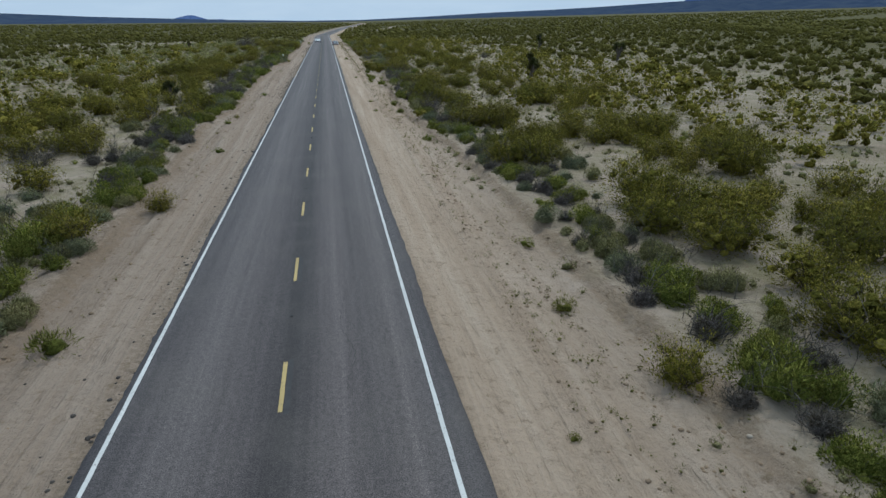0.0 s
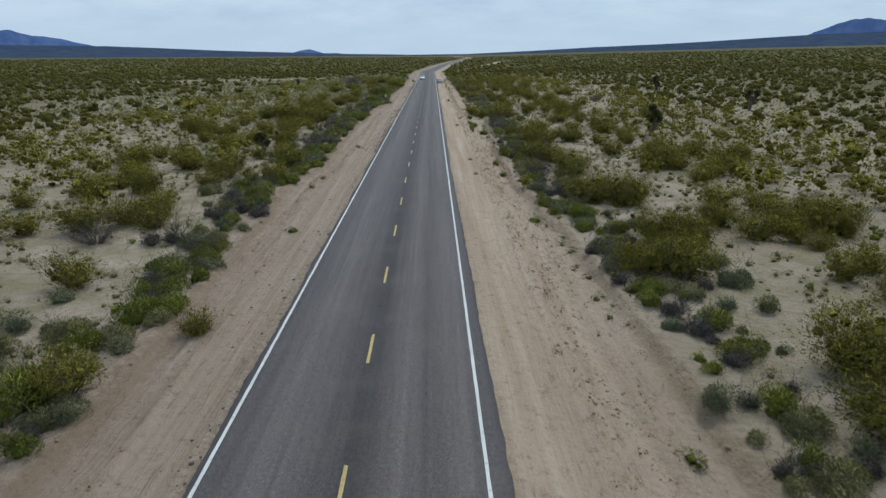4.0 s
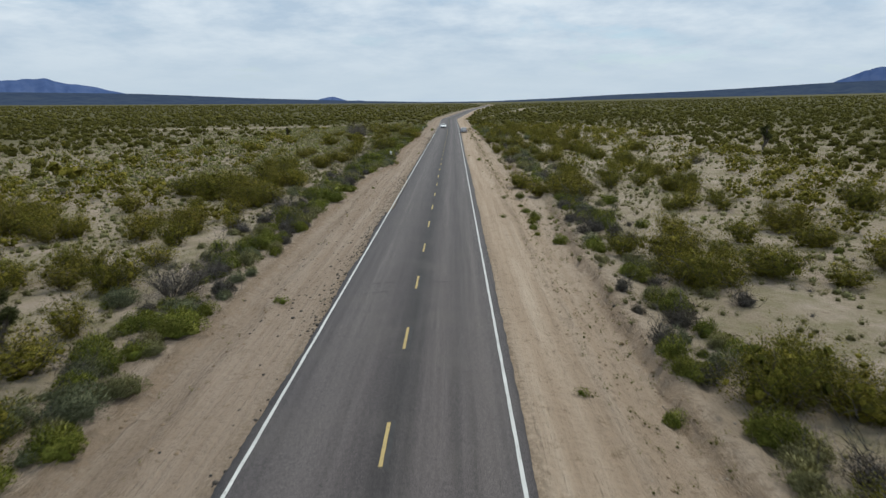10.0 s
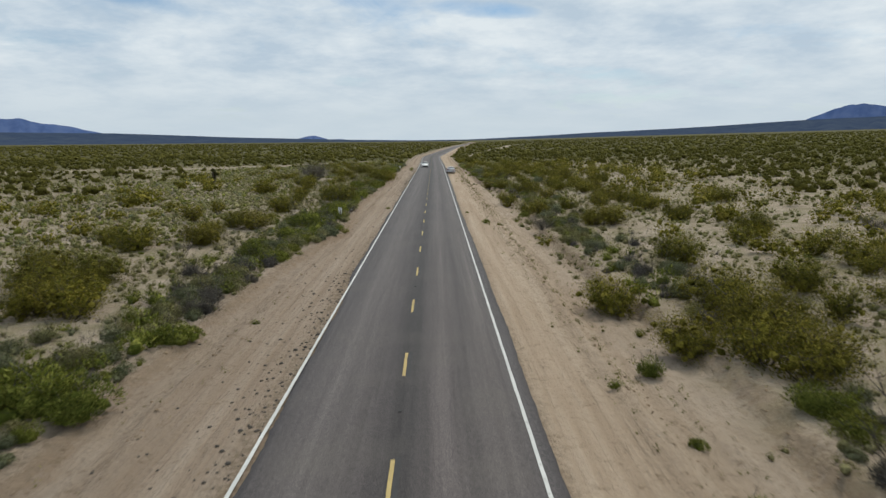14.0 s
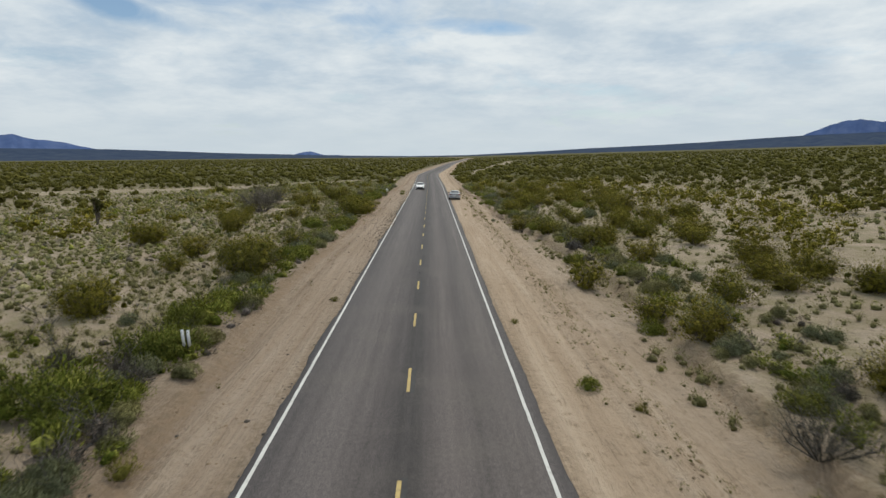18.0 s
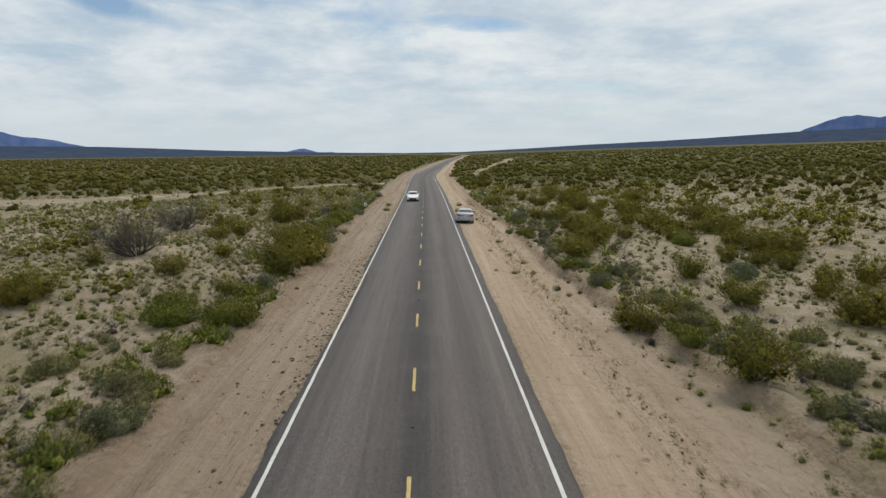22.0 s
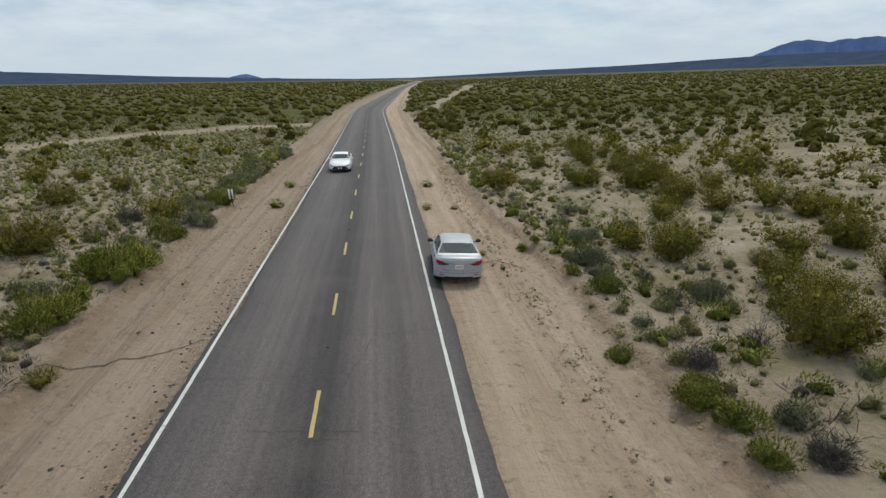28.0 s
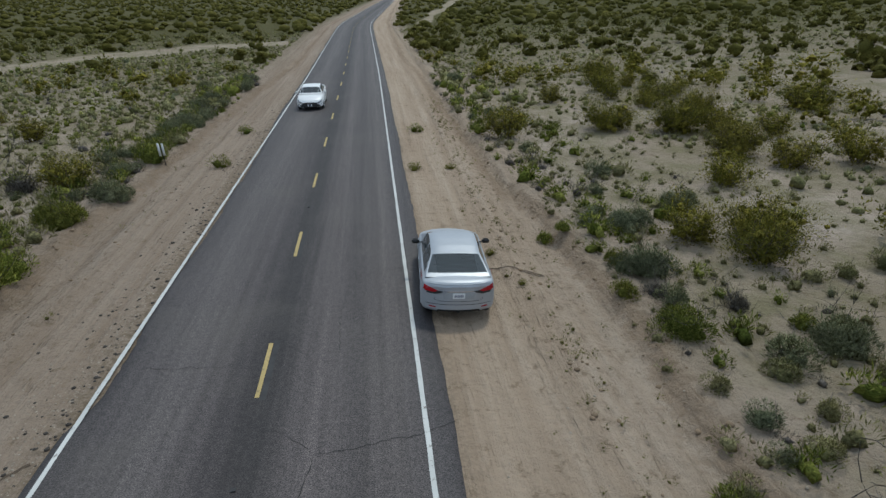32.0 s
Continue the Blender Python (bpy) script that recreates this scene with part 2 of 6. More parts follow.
def make_sand():
    m, nt, b = mat_new("sand", 0.95, 0.0, 0.2)
    pos = nt.nodes.new("ShaderNodeTexCoord").outputs["Object"]
    sep = nt.nodes.new("ShaderNodeSeparateXYZ")
    along = nt.nodes.new("ShaderNodeTexCoord").outputs["UV"]
    nt.links.new(along, sep.inputs[0])
    broad = n_noise(nt, 0.12, 4.0, vec=pos)
    col = n_ramp(nt, broad, [(0.3, (0.270, 0.214, 0.159)), (0.5, (0.333, 0.270, 0.210)), (0.72, (0.406, 0.338, 0.278))])
    # graded shoulder: warmer, with streaks along the road
    away = n_math(nt, "ABSOLUTE", sep.outputs[0])
    shoulder = n_ramp(nt, n_math(nt, "MULTIPLY", away, 0.05), [(0.35, (1, 1, 1)), (0.55, (0, 0, 0))])
    streak = n_noise(nt, 1.0, 6.0, vec=along, stretch=(1.6, 0.05, 1.0))
    warm = n_ramp(nt, streak, [(0.3, (0.302, 0.223, 0.157)), (0.5, (0.380, 0.292, 0.216)), (0.7, (0.449, 0.360, 0.278))])
    col = n_mix(nt, n_math(nt, "MULTIPLY", shoulder, 0.8), col, warm)
    side = n_ramp(nt, n_math(nt, "MULTIPLY_ADD", sep.outputs[0], 0.05, 0.5), [(0.45, (0.81, 0.81, 0.82)), (0.55, (1.05, 1.04, 1.02))])
    col = n_mix(nt, shoulder, col, n_mix(nt, 1.0, col, side, "MULTIPLY"))
    # tracks and clods of the graded berm
    clod = n_noise(nt, 1.0, 8.0, 0.75, vec=along, stretch=(5.0, 1.5, 1.0), dist=0.6)
    berm = n_ramp(nt, n_math(nt, "MULTIPLY", away, 0.05), [(0.24, (0, 0, 0)), (0.33, (1, 1, 1)), (0.50, (1, 1, 1)), (0.56, (0, 0, 0))])
    dark_clod = n_ramp(nt, clod, [(0.55, (0, 0, 0)), (0.66, (0.5, 0.5, 0.5))])
    col = n_mix(nt, n_math(nt, "MULTIPLY", dark_clod, berm), col, (0.155, 0.112, 0.070))
    # brown earth laid bare where the grader cut into the bank
    vg = nt.nodes.new("ShaderNodeUVMap")
    vg.uv_map = "Verge"
    vs = nt.nodes.new("ShaderNodeSeparateXYZ")
    nt.links.new(vg.outputs[0], vs.inputs[0])
    crumble = n_noise(nt, 2.4, 8.0, 0.75, vec=pos)
    at = n_math(nt, "MULTIPLY_ADD", n_math(nt, "ADD", vs.outputs[0], n_math(nt, "MULTIPLY", n_math(nt, "SUBTRACT", crumble, 0.5), 2.2)), 0.2, 0.5)
    cut = n_ramp(nt, at, [(0.32, (0, 0, 0)), (0.40, (0.5, 0.5, 0.5)), (0.47, (0.5, 0.5, 0.5)), (0.54, (0, 0, 0))])
    col = n_mix(nt, cut, col, n_ramp(nt, crumble, [(0.38, (0.130, 0.090, 0.055)), (0.62, (0.244, 0.169, 0.106))]))
    rubble = n_noise(nt, 6.0, 7.0, 0.8, vec=pos)
    rim = n_ramp(nt, n_math(nt, "MULTIPLY", away, 0.1), [(0.36, (1, 1, 1)), (0.44, (0, 0, 0))])
    col = n_mix(nt, n_math(nt, "MULTIPLY", rim, n_ramp(nt, rubble, [(0.42, (0, 0, 0)), (0.56, (0.8, 0.8, 0.8))])), col, (0.135, 0.102, 0.068))
    # thin rills and the edges of old wheel tracks wandering along the shoulders
    drift = n_noise(nt, 1.0, 5.0, 0.55, vec=along, stretch=(0.85, 0.07, 1.0), dist=0.35)
    line = n_ramp(nt, n_math(nt, "ABSOLUTE", n_math(nt, "SUBTRACT", drift, 0.5)), [(0.0, (1, 1, 1)), (0.010, (0, 0, 0))])
    broken = n_ramp(nt, n_noise(nt, 0.9, 5.0, 0.7, vec=pos), [(0.48, (0, 0, 0)), (0.64, (0.5, 0.5, 0.5))])
    rill = n_math(nt, "MULTIPLY", n_math(nt, "MULTIPLY", line, broken), shoulder)
    col = n_mix(nt, rill, col, (0.175, 0.128, 0.084))
    # a thin film of spring annuals tints the open ground
    film = n_noise(nt, 0.45, 7.0, 0.7, vec=pos)
    thin = n_ramp(nt, film, [(0.38, (0, 0, 0)), (0.60, (0.72, 0.72, 0.72))])
    open_land = n_ramp(nt, n_math(nt, "MULTIPLY", away, 0.05), [(0.46, (0, 0, 0)), (0.62, (1, 1, 1))])
    col = n_mix(nt, n_math(nt, "MULTIPLY", thin, open_land), col, (0.172, 0.156, 0.078))
    # fine grains, litter and grey gravel specks
    grain = n_noise(nt, 9.0, 8.0, 0.75, vec=pos)
    col = n_mix(nt, 0.55, col, n_ramp(nt, grain, [(0.25, (0.55, 0.52, 0.48)), (0.5, (0.5, 0.5, 0.5)), (0.78, (0.62, 0.6, 0.57))]), "SOFT_LIGHT")
    litter = n_noise(nt, 2.1, 9.0, 0.8, vec=pos)
    col = n_mix(nt, n_ramp(nt, litter, [(0.55, (0, 0, 0)), (0.66, (0.7, 0.7, 0.7))]), col, (0.16, 0.115, 0.07))
    # far off the ground turns into a carpet of brush
    far = nt.nodes.new("ShaderNodeVectorMath")
    far.operation = "LENGTH"
    nt.links.new(pos, far.inputs[0])
    brush = n_noise(nt, 0.11, 6.0, 0.7, vec=pos)
    carpet = n_ramp(nt, brush, [(0.35, (0.062, 0.056, 0.016)), (0.55, (0.084, 0.075, 0.022)), (0.78, (0.130, 0.114, 0.046))])
    faded = n_ramp(nt, n_math(nt, "MULTIPLY", far.outputs["Value"], 1 / 1400.0), [(0.172, (0, 0, 0)), (0.235, (1, 1, 1))])
    flank = n_ramp(nt, n_math(nt, "MULTIPLY", away, 1 / 200.0), [(0.22, (0, 0, 0)), (0.55, (0.85, 0.85, 0.85))])
    faded = n_math(nt, "MAXIMUM", faded, flank)
    wash = nt.nodes.new("ShaderNodeUVMap")
    wash.uv_map = "Wash"
    ws = nt.nodes.new("ShaderNodeSeparateXYZ")
    nt.links.new(wash.outputs[0], ws.inputs[0])
    faded = n_math(nt, "MULTIPLY", faded, n_ramp(nt, ws.outputs[0], [(0.35, (1, 1, 1)), (0.65, (0, 0, 0))]))
    clear = n_ramp(nt, n_math(nt, "MULTIPLY", vs.outputs[0], 0.1), [(0.02, (0, 0, 0)), (0.5, (1, 1, 1))])
    col = n_mix(nt, n_math(nt, "MULTIPLY", faded, clear), col, carpet)
    nt.links.new(col, b.inputs["Base Color"])
    rip = n_noise(nt, 3.2, 8.0, 0.65, vec=pos)
    rut = n_noise(nt, 1.0, 6.0, 0.6, vec=along, stretch=(3.2, 0.10, 1.0))
    n_bump(nt, b, n_math(nt, "ADD", rip, n_math(nt, "ADD", n_math(nt, "SUBTRACT", n_math(nt, "MULTIPLY", n_math(nt, "MULTIPLY", rut, shoulder), 1.1), n_math(nt, "MULTIPLY", rill, 0.5)), n_math(nt, "MULTIPLY", n_math(nt, "MULTIPLY", clod, berm), 0.55))), 0.9, 0.24)
    return m


def make_asphalt():
    m, nt, b = mat_new("asphalt", 0.70, 0.0, 0.32)
    pos = nt.nodes.new("ShaderNodeTexCoord").outputs["UV"]
    sep = nt.nodes.new("ShaderNodeSeparateXYZ")
    nt.links.new(pos, sep.inputs[0])
    wob = n_noise(nt, 0.5, 3.0, vec=pos, stretch=(1.0, 0.12, 1.0))
    across = n_math(nt, "ADD", sep.outputs[0], n_math(nt, "MULTIPLY", n_math(nt, "SUBTRACT", wob, 0.5), 0.5))
    # worn wheel paths lighter, an oily strip along the centre and in mid lane darker
    band = n_ramp(nt, n_math(nt, "MULTIPLY_ADD", across, 1 / 8.0, 0.5), [
        (0.03, (0.054, 0.049, 0.051)), (0.13, (0.072, 0.062, 0.062)), (0.25, (0.102, 0.088, 0.086)), (0.36, (0.080, 0.068, 0.067)), (0.43, (0.060, 0.051, 0.051)),
        (0.50, (0.037, 0.032, 0.032)), (0.535, (0.039, 0.034, 0.034)), (0.66, (0.101, 0.085, 0.083)), (0.75, (0.068, 0.058, 0.057)),
        (0.86, (0.101, 0.086, 0.083)), (0.96, (0.066, 0.058, 0.059))])
    streak = n_noise(nt, 1.0, 8.0, 0.65, vec=pos, stretch=(4.0, 0.06, 1.0))
    col = n_mix(nt, 0.85, band, n_ramp(nt, streak, [(0.3, (0.36, 0.36, 0.36)), (0.7, (0.64, 0.64, 0.64))]), "OVERLAY")
    grit = n_noise(nt, 34.0, 5.0, 0.8, vec=pos)
    col = n_mix(nt, 0.85, col, n_ramp(nt, grit, [(0.40, (0.10, 0.10, 0.11)), (0.60, (0.90, 0.90, 0.89))]), "OVERLAY")
    coarse = n_noise(nt, 8.0, 8.0, 0.85, vec=pos)
    col = n_mix(nt, 0.5, col, n_ramp(nt, coarse, [(0.40, (0.20, 0.205, 0.22)), (0.60, (0.80, 0.795, 0.78))]), "OVERLAY")
    stain = n_noise(nt, 0.35, 5.0, 0.6, vec=pos)
    col = n_mix(nt, n_ramp(nt, stain, [(0.5, (0, 0, 0)), (0.75, (0.30, 0.30, 0.30))]), col, (0.13, 0.115, 0.10))
    nt.links.new(col, b.inputs["Base Color"])
    n_bump(nt, b, grit, 0.35, 0.02)
    return m


def make_paint(name, color, worn, hide):
    """Road paint, chipped down to the asphalt."""
    m, nt, b = mat_new(name, 0.8, 0.0, 0.3)
    pos = nt.nodes.new("ShaderNodeTexCoord").outputs["Object"]
    chip = n_noise(nt, 7.0, 8.0, 0.75, vec=pos)
    dirt = n_noise(nt, 0.6, 4.0, vec=pos)
    base = n_ramp(nt, dirt, [(0.3, tuple(c * 0.78 for c in color)), (0.65, color)])
    nt.links.new(n_mix(nt, n_ramp(nt, chip, [(hide, (1, 1, 1)), (hide + 0.07, (0, 0, 0))]), base, worn), b.inputs["Base Color"])
    return m


SAND = make_sand()
ASPHALT = make_asphalt()
WHITE_PAINT = make_paint("white_road_paint", (0.60, 0.60, 0.58), (0.22, 0.20, 0.18), 0.36)
YELLOW_PAINT = make_paint("yellow_road_paint", (0.48, 0.365, 0.155), (0.22, 0.175, 0.11), 0.38)
BLACKOUT = plain("black_sealer", (0.036, 0.035, 0.036), 0.8, 0, 0.3, 3.0)
CRACK = plain("crack_filling", (0.030, 0.028, 0.027), 0.9, 0, 0.2, 3.0)
DARK_ROCK = plain("asphalt_crumb", (0.060, 0.050, 0.042), 0.95, 0, 0.4, 1.5)
EARTH = plain("crumbly_earth", (0.235, 0.168, 0.108), 0.98, 0, 0.35, 1.5)
PALE_ROCK = plain("pale_rock", (0.34, 0.29, 0.23), 0.95, 0, 0.3, 2.0)
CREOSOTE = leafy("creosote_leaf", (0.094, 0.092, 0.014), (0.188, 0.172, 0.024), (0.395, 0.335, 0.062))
# darker creosote leaf for far bushes: the shade between them is in its colour
SHADED_BRUSH = leafy("shaded_far_brush", (0.098, 0.089, 0.018), (0.142, 0.126, 0.026), (0.205, 0.178, 0.041), turns=((0.085, 0.066, 0.022), (0.055, 0.060, 0.016)))
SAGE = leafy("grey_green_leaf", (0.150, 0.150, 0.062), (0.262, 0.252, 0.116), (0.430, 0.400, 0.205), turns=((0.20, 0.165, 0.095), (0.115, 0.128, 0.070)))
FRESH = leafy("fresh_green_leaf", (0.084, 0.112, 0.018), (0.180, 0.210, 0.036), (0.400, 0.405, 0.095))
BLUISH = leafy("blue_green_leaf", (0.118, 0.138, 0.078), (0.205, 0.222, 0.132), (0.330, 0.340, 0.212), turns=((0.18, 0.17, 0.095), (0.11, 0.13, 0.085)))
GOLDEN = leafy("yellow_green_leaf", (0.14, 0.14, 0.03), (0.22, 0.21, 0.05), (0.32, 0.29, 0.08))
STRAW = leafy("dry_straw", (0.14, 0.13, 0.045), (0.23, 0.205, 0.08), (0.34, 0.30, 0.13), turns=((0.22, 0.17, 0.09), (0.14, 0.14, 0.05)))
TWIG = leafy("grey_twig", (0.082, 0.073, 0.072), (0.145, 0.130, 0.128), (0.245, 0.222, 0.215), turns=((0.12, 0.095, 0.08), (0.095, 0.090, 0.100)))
STEM = plain("brown_stem", (0.085, 0.066, 0.050), 0.9, 0, 0.3, 5.0)
BARK = plain("shaggy_bark", (0.085, 0.072, 0.058), 0.95, 0, 0.4, 6.0)
SPIKE = leafy("yucca_blade", (0.045, 0.055, 0.022), (0.085, 0.095, 0.040), (0.15, 0.15, 0.075))


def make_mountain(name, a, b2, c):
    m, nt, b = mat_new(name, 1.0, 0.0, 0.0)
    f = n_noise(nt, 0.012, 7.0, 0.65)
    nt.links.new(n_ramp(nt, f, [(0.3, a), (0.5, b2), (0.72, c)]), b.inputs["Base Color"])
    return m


# mountains: the blue is air haze painted into the rock colour
MOUNTAIN = make_mountain("haze_blue_mountain", (0.062, 0.102, 0.225), (0.083, 0.126, 0.262), (0.112, 0.155, 0.285))
# slopes: distance haze is mixed into the base colour, hence the dark blue
FOOTHILL = make_mountain("haze_blue_slope", (0.033, 0.050, 0.088), (0.046, 0.064, 0.104), (0.064, 0.080, 0.112))


# ---- helpers for shapes ----
def mesh_from(name, verts, faces, material=None, smooth=False):
    me = bpy.data.meshes.new(name)
    if isinstance(verts, np.ndarray):
        verts = verts.reshape(-1, 3)
    nv = len(verts)
    if isinstance(faces, np.ndarray):
        k = faces.shape[1]
        me.vertices.add(nv)
        me.vertices.foreach_set("co", np.asarray(verts, dtype=np.float32).ravel())
        me.loops.add(faces.size)
        me.loops.foreach_set("vertex_index", faces.astype(np.int32).ravel())
        me.polygons.add(len(faces))
        me.polygons.foreach_set("loop_start", np.arange(0, faces.size, k, dtype=np.int32))
        me.update(calc_edges=True)
    else:
        me.from_pydata([tuple(v) for v in verts], [], faces)
    if smooth:
        me.polygons.foreach_set("use_smooth", np.ones(len(me.polygons), dtype=bool))
    if material:
        me.materials.append(material)
    return me


def part(name, me, parent, label=""):
    ob = new(name, me)
    ob.parent = parent
    if label:
        ob["label"] = label
    return ob


def smooth01(a, b, x):
    t = np.clip((np.asarray(x, dtype=float) - a) / (b - a), 0, 1)
    return t * t * (3 - 2 * t)


def waves(x, y, seed, size):
    """Cheap smooth noise in -1..1 made of a few sine waves."""
    r = np.random.RandomState(seed)
    out = 0.0
    for k in range(7):
        a = r.uniform(0, 2 * np.pi)
        w = 2 * np.pi / (size * r.uniform(0.45, 1.6))
        out = out + np.sin((np.cos(a) * x + np.sin(a) * y) * w + r.uniform(0, 6.28)) * r.uniform(0.5, 1.0)
    return out / 3.6


# ---- the lie of the land ----
_ys = np.arange(0.0, 1600.0, 2.0)
_turn = 0.062 * smooth01(328, 378, _ys) - 0.008 * (smooth01(245, 275, _ys) - smooth01(318, 345, _ys)) + 0.022 * smooth01(550, 850, _ys)
_bend = np.concatenate([[0], np.cumsum(_turn * 2.0)[:-1]])


def road_x(y):
    """The road's centre line: straight, a hair to the left, then an easy bend to the right."""
    return np.interp(y, _ys, _bend)


VERGE_LEFT = ((-10, 7, 30, 41, 46, 51, 64, 94, 100, 114, 128, 133, 150, 183, 202, 217, 234, 252, 275, 340, 450), (8.2, 7.9, 8.4, 9.3, 9.3, 8.2, 8.5, 9.0, 9.0, 8.6, 6.9, 7.3, 8.2, 7.7, 7.7, 8.7, 8.1, 7.6, 6.1, 6.0, 6.4))
VERGE_RIGHT = ((-10, 24, 33, 45, 54, 72, 96, 109, 131, 137, 152, 182, 189, 222, 226, 262, 280, 340, 450), (10.3, 10.3, 9.8, 9.0, 9.0, 9.7, 11.0, 10.5, 10.5, 11.2, 12.0, 10.3, 9.4, 9.4, 8.4, 7.8, 7.1, 7.8, 7.2))


def verge(y, side):
    """How far from the middle of the road the brush begins."""
    tab = VERGE_LEFT if side < 0 else VERGE_RIGHT
    return np.interp(y, tab[0], tab[1]) + 0.22 * waves(np.asarray(y, dtype=float), 0.0, 3, 7)


def ground_z(x, y):
    """Height of the sand, with shoulder, ditch and bank on both sides of the road."""
    x, y = np.asarray(x, dtype=float), np.asarray(y, dtype=float)
    u = x - road_x(y)
    scallop = (0.26 * waves(y, 0.6 * x, 17, 2.4) + 0.15 * waves(y, x, 18, 0.9)) * smooth01(7.8, 8.8, np.abs(u))
    right = np.interp(u + scallop - (verge(y, 1) - 9.9) * smooth01(7.2, 9, u), [0, 3.3, 4.0, 5.4, 6.3, 6.8, 7.4, 8.6, 9.25, 9.45, 9.6, 9.9, 10.5, 11.5, 16, 24, 60], [-0.08, -0.08, -0.05, -0.12, -0.15, -0.02, -0.30, -0.48, -0.50, -0.28, -0.04, 0.06, 0.00, -0.14, -0.22, -0.05, 0.75])
    tall = np.interp(y, [0, 40, 55, 185, 202, 230], [0.45, 0.55, 1.0, 1.0, 0.4, 0.6])
    right = np.where((u > 6.3) & (u < 12), -0.14 + (right + 0.14) * tall, right)
    left = np.interp(-u - (verge(y, -1) - 8.2) * smooth01(5, 7, -u), [0, 3.3, 4.0, 5.7, 6.1, 6.5, 7.4, 8.0, 9.5, 20, 60], [-0.08, -0.08, -0.05, -0.20, -0.10, -0.25, -0.28, -0.06, -0.10, -0.2, -0.35])
    z = np.where(u > 0, right, left)
    z = z + np.where(u > 60, 0.021 * (u - 60), 0)
    away = smooth01(9.5, 22, np.abs(u))
    near = smooth01(4.2, 7.5, np.abs(u))
    z = z + 0.28 * away * waves(x, y, 11, 34) + 0.10 * away * waves(x, y, 12, 7) + 0.055 * near * waves(x, y, 13, 2.6)
    z = z + 0.03 * near * waves(x * 2.2, y * 0.5, 14, 1.5)
    bank = smooth01(5.8, 7.0, np.abs(u)) * (1 - smooth01(10.5, 13, np.abs(u)))
    z = z + bank * (0.085 * waves(x * 1.6, y * 0.55, 15, 1.6) + 0.06 * waves(x, y, 16, 1.1))
    return z


# two bare sandy washes that cross the plain: along x on the left, along y on the right
WASH = np.array([(-110, 243), (-70, 258), (-50, 268), (-44, 272), (-37, 286), (-30, 297), (-20, 302), (-12, 305)], dtype=float)
RILL = np.array([(300, 12.5), (350, 15), (404, 23), (440, 32), (500, 40), (620, 64), (730, 80), (790, 97)], dtype=float)


def bareness(x, y):
    """1 in the middle of a wash, 0 outside it."""
    x, y = np.asarray(x, dtype=float), np.asarray(y, dtype=float)
    half = np.interp(x, [-60, -44, -30, -12], [9.0, 10.0, 7.5, 4.0]) + 0.9 * np.sin(x * 0.21)
    left = np.where((x < -10.0) & (x > -115), 1.5 - np.abs(y - np.interp(x, WASH[:, 0], WASH[:, 1])) / half, 0)
    half = np.interp(y, [300, 400, 790], [0.8, 1.8, 6.0]) * (1 + 0.3 * np.sin(y * 0.11))
    right = np.where((y > 335) & (y < 800), 1.5 - np.abs(x - np.interp(y, RILL[:, 0], RILL[:, 1])) / half - 0.5 * np.maximum(waves(x, y, 41, 14), 0), 0)
    return np.clip(np.maximum(left, right), 0, 1)


def in_wash(x, y):
    return float(bareness(x, y)) > 0.5


def stretch_axis(inner, first, growth, limit):
    out, step, v = [], first, inner
    while v < limit:
        v += step
        step *= growth
        out.append(min(v, limit))
    return out


def make_ground():
    xr = list(np.arange(0, 3.3, 0.55)) + list(np.arange(3.3, 12.5, 0.165)) + stretch_axis(12.5, 0.4, 1.085, 4850)
    xs = np.array([-v for v in xr[:0:-1]] + xr)
    ys = np.array([-v for v in stretch_axis(14.0, 1.2, 1.3, 3000)][::-1] + list(np.arange(-14, 252, 0.45)) + stretch_axis(252.0, 0.6, 1.05, 4850))
    gx, gy = np.meshgrid(xs, ys)
    gx = gx + road_x(gy) * np.clip(1 - np.abs(gx) / 60, 0, 1)
    z = ground_z(gx, gy)
    verts = np.stack([gx, gy, z], -1).reshape(-1, 3)
    nx, ny = len(xs), len(ys)
    i = (np.arange(ny - 1)[:, None] * nx + np.arange(nx - 1)[None, :]).ravel()
    faces = np.stack([i, i + 1, i + nx + 1, i + nx], 1)
    me = mesh_from("ground", verts, faces, SAND, True)
    uv = me.uv_layers.new(name="UVMap")
    flat = np.stack([gx - road_x(gy), gy], -1).reshape(-1, 2)
    uv.data.foreach_set("uv", flat[faces.ravel()].astype(np.float32).ravel())
    edge = me.uv_layers.new(name="Verge")
    off = np.where(gx - road_x(gy) < 0, np.abs(gx - road_x(gy)) - verge(gy, -1), np.abs(gx - road_x(gy)) - verge(gy, 1))
    flat = np.stack([off, gy], -1).reshape(-1, 2)
    edge.data.foreach_set("uv", flat[faces.ravel()].astype(np.float32).ravel())
    bare = me.uv_layers.new(name="Wash")
    flat = np.stack([bareness(gx, gy), gy], -1).reshape(-1, 2)
    bare.data.foreach_set("uv", flat[faces.ravel()].astype(np.float32).ravel())
    ob = new("ground", me)
    return tagged(ob, "pale tan desert sand with graded road shoulders", "ground", kind="structure")


make_ground()


def left_edge(y):
    """How far the asphalt reaches on the left; in places the sand has eaten it to the line."""
    e = 3.70 + 0.09 * waves(y, 0 * y, 21, 9) + 0.05 * waves(y, 0 * y, 22, 1.3) + 0.03 * waves(y, 0 * y, 25, 0.5)
    bite = smooth01(84, 90, y) * (1 - smooth01(104, 112, y)) + smooth01(172, 178, y) * (1 - smooth01(186, 190, y)) + smooth01(211, 213, y) * (1 - smooth01(233, 240, y))
    return e - 0.34 * bite


